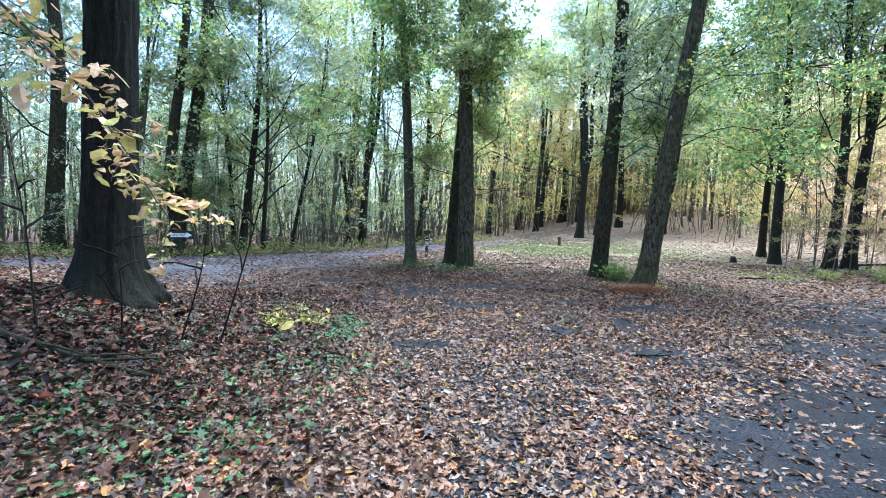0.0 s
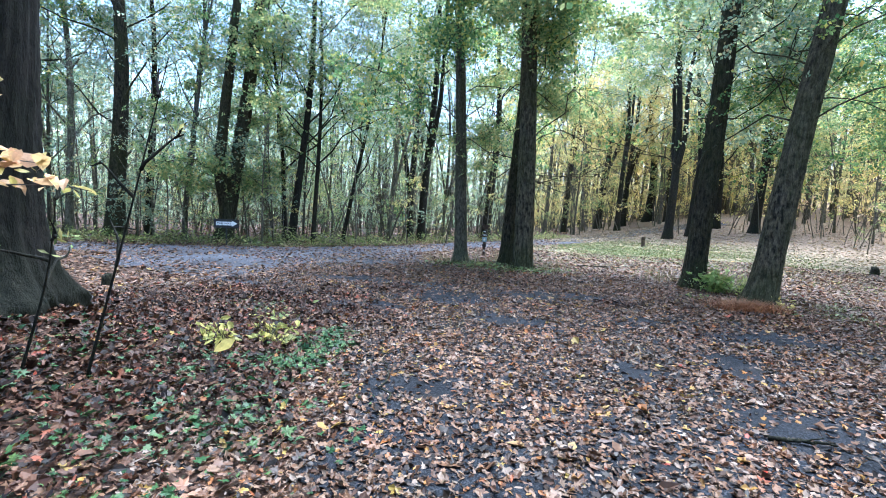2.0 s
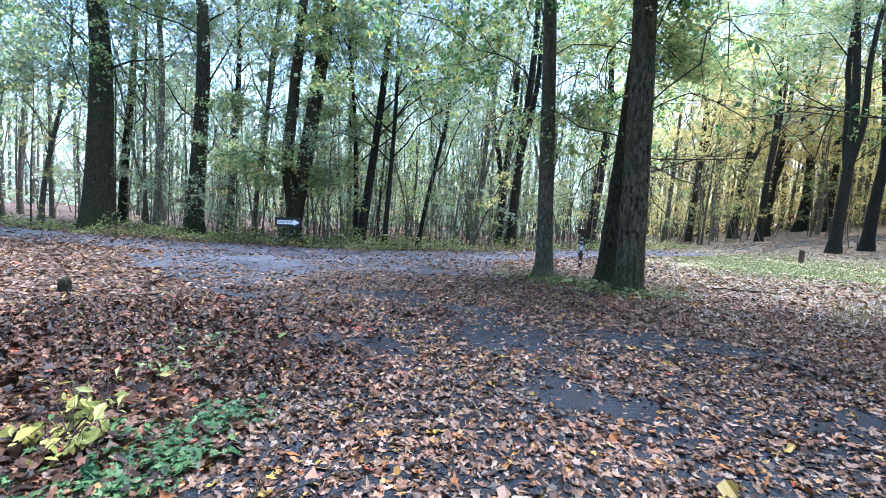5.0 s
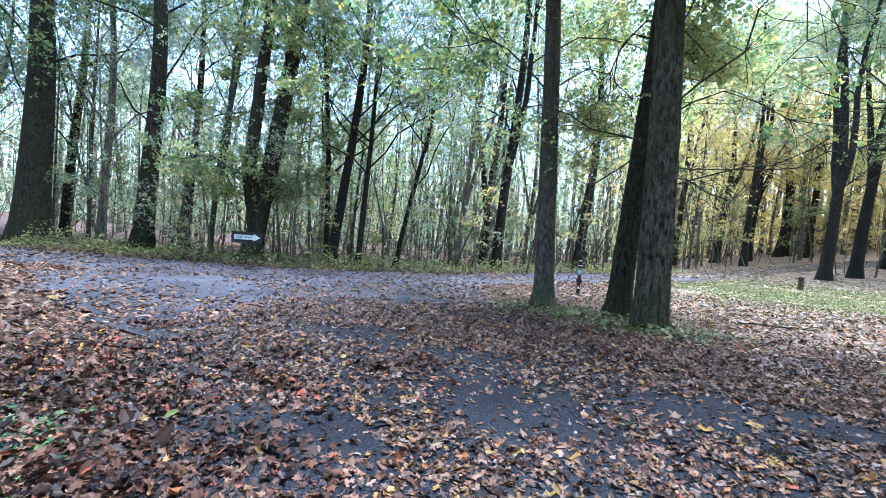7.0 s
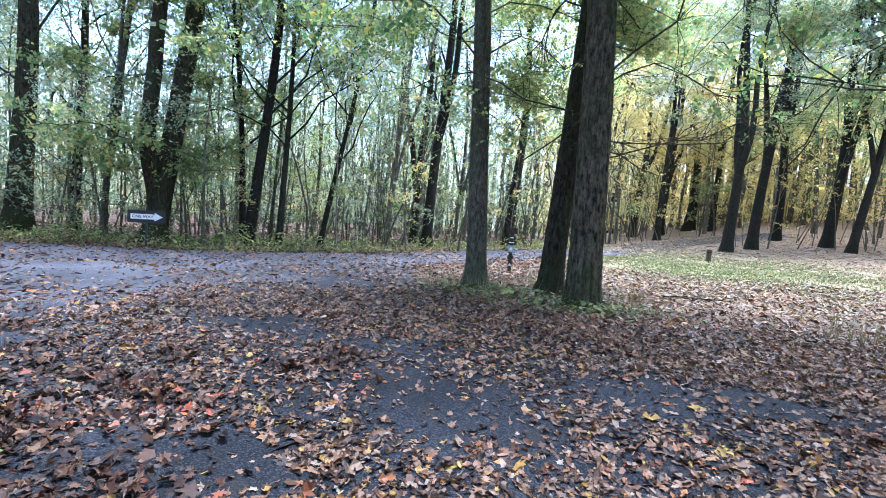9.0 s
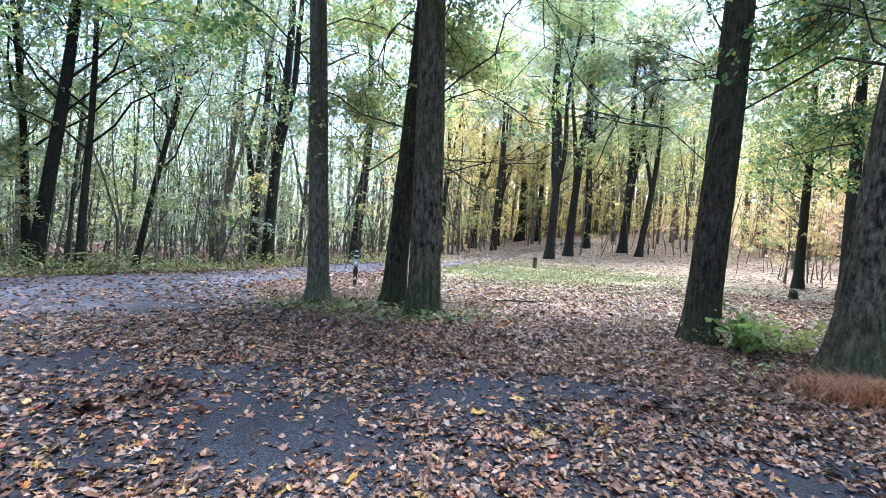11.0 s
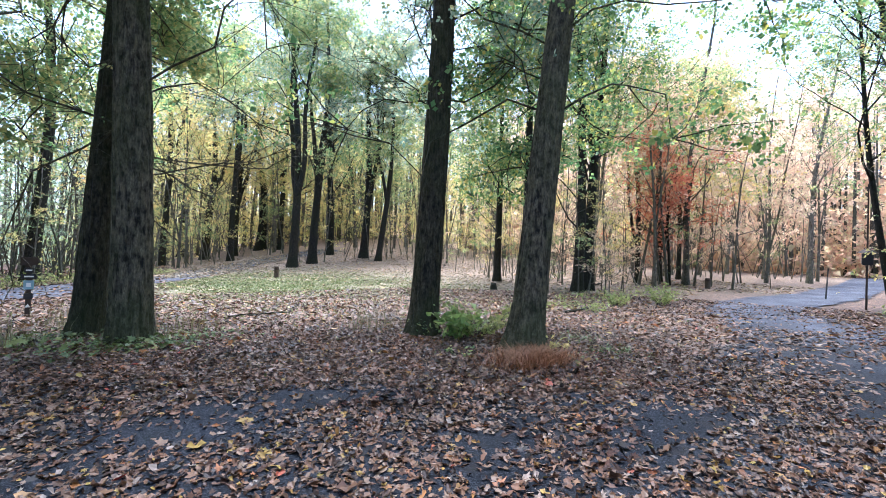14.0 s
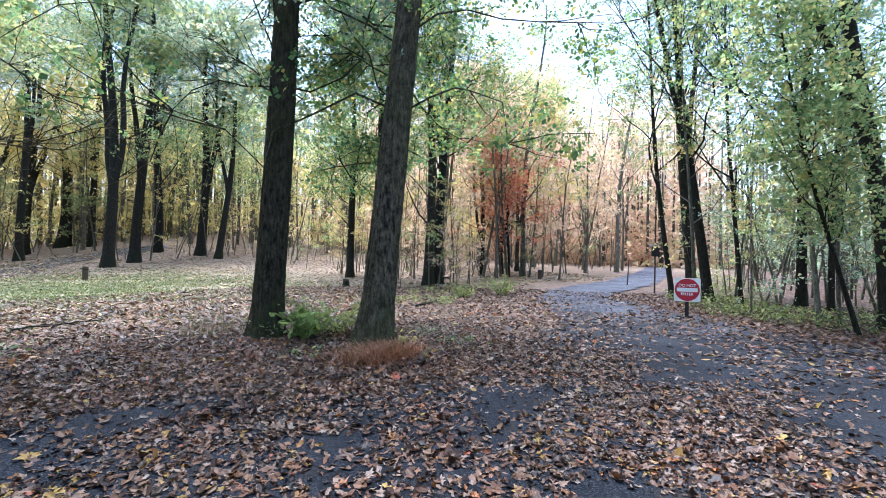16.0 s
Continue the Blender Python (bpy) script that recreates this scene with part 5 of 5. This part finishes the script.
shrub("weed", -2.65, 7.93, "thin dry yellow weed on the leafy bank", 60, 0.4, 0.4, "pale_weed", 0.07, 16, BEECH, "weed", seed=10)
shrub("weed", -2.9, 8.6, "pale seedling weed on the leafy bank", 40, 0.3, 0.3, "lime", 0.07, 8, BEECH, "weed", seed=11)


shrub("bush", 14.4, 18.33, "yellow-green bush at the edge of the trees", 500, 0.9, 0.8, "lime_weed", 0.1, 26, BEECH, seed=12)
shrub("bush", 12.80, 18.93, "thin yellow-green bush under the trees", 300, 0.8, 0.6, "lime_weed", 0.1, 20, BEECH, seed=13)


def ground_cover(name, spots, count, size, mat, label, high=0.08, blade=MAPLE):
    """Creeping leaves in patches that follow the ground."""
    xs, ys = [], []
    for cx, cy, rx, ry in spots:
        xs.append(pr.normal(cx, rx, count))
        ys.append(pr.normal(cy, ry, count))
    x, y = np.concatenate(xs), np.concatenate(ys)
    z = ground_z(x, y) + pr.uniform(0.02, high, len(x))
    tagged(new(name, tri_mesh(name, *scatter(pr, np.stack([x, y, z], 1), size, 0.35, blade), mat, False)), label, "ground cover", kind="stuff")


ground_cover("ivy", [(-1.96, 8.52, 0.13, 0.13), (-1.75, 7.98, 0.13, 0.13), (-1.7, 7.6, 0.13, 0.13), (-1.62, 7.22, 0.13, 0.13), (-1.74, 7.04, 0.13, 0.13), (-2.03, 6.89, 0.13, 0.13), (-1.75, 7.55, 0.16, 0.28), (-1.95, 8.3, 0.1, 0.22), (-1.6, 7.0, 0.15, 0.25), (-3.7, 9.3, 0.3, 0.2), (-2.2, 7.9, 0.3, 0.2)], 170, 0.066, "ivy", "dark green creeping ivy on the leafy bank")
ground_cover("ivy", [(-1.6, 4.2, 0.6, 0.5), (-2.6, 5.2, 0.7, 0.5), (-1.1, 5.6, 0.4, 0.6), (-3.2, 3.6, 0.6, 0.4), (-2.4, 6.6, 0.4, 0.3), (-3.6, 6.2, 0.5, 0.5), (-1.4, 3.6, 0.3, 0.4), (-2.0, 3.0, 0.5, 0.3), (-4.0, 5.2, 0.5, 0.5), (-1.6, 5.6, 0.35, 0.5), (-2.7, 3.6, 0.4, 0.3)], 230, 0.068, "ivy", "scattered green seedlings among fallen leaves")
ground_cover("verge_plants", [(-1.9, 17.3, 0.9, 0.5), (-0.6, 16.7, 0.7, 0.3), (-2.7, 17.7, 0.5, 0.4), (0.3, 16.9, 0.5, 0.3)], 190, 0.07, "verge", "low green verge plants at the foot of the oaks", 0.14, BROAD)
ground_cover("seedlings", [(6.2, 15.0, 0.9, 0.6), (5.9, 13.4, 0.6, 0.4), (8, 16, 1.4, 0.8), (11.5, 19.5, 1.4, 0.8), (-4.4, 9.2, 0.8, 0.5)], 70, 0.06, "verge", "sparse green seedlings among fallen leaves", 0.1, BROAD)
for sx, sy in ((-3.3, 18.0), (-2.1, 17.6), (-1.6, 19.6), (0.4, 17.6), (3.3, 16.6), (4.7, 16.6), (5.1, 16.3)):
    tuft("dry_grass", sx, sy, "thin dry grass at the foot of the oaks", 90, (0.3, 0.25), 0.45, "straw", 0.5, 0.004)

ground_cover("ground_ivy", [(-0.9, 17.0, 0.7, 0.5), (-2.1, 17.6, 0.6, 0.5), (-0.2, 16.6, 0.5, 0.3), (-1.6, 18.2, 0.7, 0.4)], 170, 0.09, "verge", "low green creeping plants round the oaks", 0.14)

# short grass on the open lawn and rough growth along the far side of the drive
gn = 50000
x, y = pr.normal(4.6, 4.2, gn), pr.normal(30.5, 6.0, gn)
ok = ~on_road(x, y, 0.2) & (pr.uniform(0, 1, gn) < np.clip(0.65 + 0.6 * wobble(x, y, 0.8, 1.5), 0.15, 1))
v, t = blades(int(ok.sum()), (0, 0), 0.075, 0.8, 0.02)
v = v + np.repeat(np.stack([x[ok], y[ok], ground_z(x[ok], y[ok])], 1), 5, 0)
tagged(new("lawn_grass", tri_mesh("lawn_grass", v, t, "lawn", False)), "short green and straw grass between fallen leaves", "grass", kind="stuff")


def edge_growth(name, line, off, wide, count, high, size, mat, label):
    """Leaves of low rough plants along a line."""
    pts = np.array(line, float)
    seg = pr.integers(0, len(pts) - 1, count)
    u = pr.uniform(0, 1, count)[:, None]
    p = pts[seg] + (pts[seg + 1] - pts[seg]) * u
    d = pts[seg + 1] - pts[seg]
    nrm = np.stack([-d[:, 1], d[:, 0]], 1) / np.linalg.norm(d, axis=1)[:, None]
    p = p + nrm * (off + wide * pr.uniform(0, 1, count) ** 1.3)[:, None]
    top = high * np.clip(0.55 + 0.7 * wobble(p[:, 0], p[:, 1], 0.9, 2.2), 0.12, 1.2)
    z = ground_z(p[:, 0], p[:, 1]) + top * pr.uniform(0, 1, count) ** 1.4 + 0.02
    tagged(new(name, tri_mesh(name, *scatter(pr, np.concatenate([p, z[:, None]], 1), size, 0.6, BEECH), mat, False)), label, "undergrowth", kind="stuff")


edge_growth("undergrowth", LOOP_ROAD[1:9], 1.9, 3.2, 8000, 0.8, 0.12, "lime_weed", "yellow-green weeds and brambles along the far side of the drive")
edge_growth("undergrowth", LOOP_ROAD[1:9], 1.7, 4.5, 5000, 0.55, 0.12, "verge", "green brambles along the far side of the drive")
edge_growth("undergrowth", LOOP_ROAD[1:9], 1.6, 1.4, 4500, 0.35, 0.1, "straw", "dry grass along the far side of the drive")
edge_growth("undergrowth", [(40, 18.5), (27, 15.6), (19, 14.4), (14.5, 11.9), (13, 8)], 0.3, 3.2, 4200, 0.55, 0.1, "lime_weed", "green and yellow brambles behind the do not enter sign")
edge_growth("undergrowth", [(40, 18.5), (27, 15.6), (19, 14.4), (14.5, 11.9), (13, 8)], 0.1, 2.6, 2400, 0.4, 0.09, "verge", "low green plants behind the do not enter sign")
edge_growth("undergrowth", [(10.5, 17.2), (14.5, 20), (22, 21.5)], 0.2, 2.0, 1100, 0.4, 0.09, "lime_weed", "yellow-green weeds at the corner of the side road")

# ---- fallen wood, stumps ----


def branch(name, ends, radius, label, forks=2, seed=1, category="fallen branch"):
    """A crooked fallen branch that lies along the ground."""
    r = np.random.default_rng(seed)
    (ax, ay), (bx, by) = ends
    n = 12
    s = np.linspace(0, 1, n)
    px, py = ax + (bx - ax) * s + r.normal(0, 0.025, n), ay + (by - ay) * s + r.normal(0, 0.025, n)
    pts = np.stack([px, py, ground_z(px, py) + radius * 0.8 + 0.02 + np.abs(r.normal(0, 0.01, n))], 1)
    pieces = [tube(pts, radius * (1 - 0.6 * s), 10, 0.05, r)]
    for _ in range(forks):
        k = r.integers(3, 10)
        b = bend(r, pts[k], (bx - ax + r.normal(0, 0.6), by - ay + r.normal(0, 0.6), 0.15), math.hypot(bx - ax, by - ay) * 0.35, 6, 0.15, -0.03)
        pieces.append(tube(b, np.linspace(radius * 0.45, 0.004, 6), 6))
    ob = new(name, tri_mesh(name, *joined(pieces), "dark_bark"))
    return tagged(ob, label, category)


branch("fallen_branch", ((-4.3, 4.15), (-2.1, 4.3)), 0.042, "long dark rotten branch lying in fallen leaves", 3, 1)
branch("fallen_branch", ((-3.3, 3.45), (-1.8, 3.9)), 0.026, "thin dark branch lying in fallen leaves", 3, 2)
branch("fallen_branch", ((2.8, 7.14), (3.3, 7.2)), 0.022, "short black piece of branch on the leafy drive", 1, 3)
branch("fallen_branch", ((-6.2, 5.4), (-3.4, 4.9)), 0.03, "thin grey branch on the leafy bank", 2, 4)
branch("fallen_branch", ((9.2, 17.6), (11.4, 18.6)), 0.04, "thin dark branch under the trees", 3, 5)
branch("fallen_branch", ((-0.4, 6.6), (-1.1, 8.1)), 0.009, "thin curved twig on the fallen leaves", 2, 6)
branch("fallen_branch", ((1.2, 19.6), (2.6, 19.9)), 0.02, "thin twig on the fallen leaves", 2, 7)
branch("fallen_branch", ((17.5, 25), (20.8, 26.5)), 0.07, "fallen dead branch between saplings", 3, 8)


def stump(x, y, r, h, label, seed):
    g = np.random.default_rng(seed)
    pts = np.stack([np.zeros(8), np.zeros(8), np.linspace(-0.1, h, 8)], 1)
    rad = r * (1 + 0.6 * np.exp(-np.linspace(0, 1, 8) * 5)) * np.linspace(1, 0.82, 8)
    v, t = tube(pts, rad, 28, 0.05, g)
    v[:, 2] += np.where(v[:, 2] > h * 0.9, g.normal(0, 0.03, len(v)), 0)
    ob = new("tree_stump", tri_mesh("tree_stump", v, t, "dark_bark"))
    ob.matrix_world = pose(x, y, gz(x, y))
    tagged(ob, label, "stump")


stump(-7.8, 9.8, 0.1, 0.2, "small dark broken stump among fallen leaves", 1)
stump(12.6, 25.4, 0.16, 0.22, "small dark stump under the trees", 2)

# ---- saplings and hanging boughs near the path ----
for sx, sy, h, ln, seed in ((-3.05, 5.3, 1.5, (0.25, 0.1), 1), (-3.5, 5.0, 1.3, (-0.02, 0), 2), (-2.75, 5.6, 2.6, (0.3, 0.05), 3), (-4.0, 4.5, 2.2, (-0.25, 0.1), 4)):
    tree("sapling", sx, sy, 0, "bare thin sapling stem on the leafy bank", "bare saplings on the bank", 500 + seed, "black_bark", "lime", 14, 0.07, BEECH, 0.05, category="sapling",
         radius=0.014, height=h, lean=ln, limbs=4, low=0.4, reach=0.5, sides=6, rings=10, flare=0.2, twigs=1, curve=4.0)

hr = np.random.default_rng(31)
bough = thing("hanging_bough", -3.6, 3.6, 0, 0, "drooping bough of pale yellow and orange leaves beside the path", "branch")
lines = []
root = bend(hr, (-1.3, 0.7, 4.7), (2.44, 0.1, -2.5), 3.6, 14, 0.05, -0.015)
stem = part("stem", tri_mesh("stem", *tube(root, np.linspace(0.022, 0.005, 14), 6), "twig"), bough)
for k in range(2, 14):
    for side in (-1, 1):
        b = bend(hr, root[k], (0.5, side * 0.8, -0.4 + 0.3 * side), hr.uniform(0.3, 0.75), 7, 0.12, -0.05)
        part("twig", tri_mesh("twig", *tube(b, np.linspace(0.007, 0.002, 7), 4), "twig"), stem)
        lines.append(b)
part("leaves", tri_mesh("leaves", *scatter(hr, leaf_places(hr, lines, 380, 0.06), 0.125, 0.5, BROAD), "bough", False), bough)
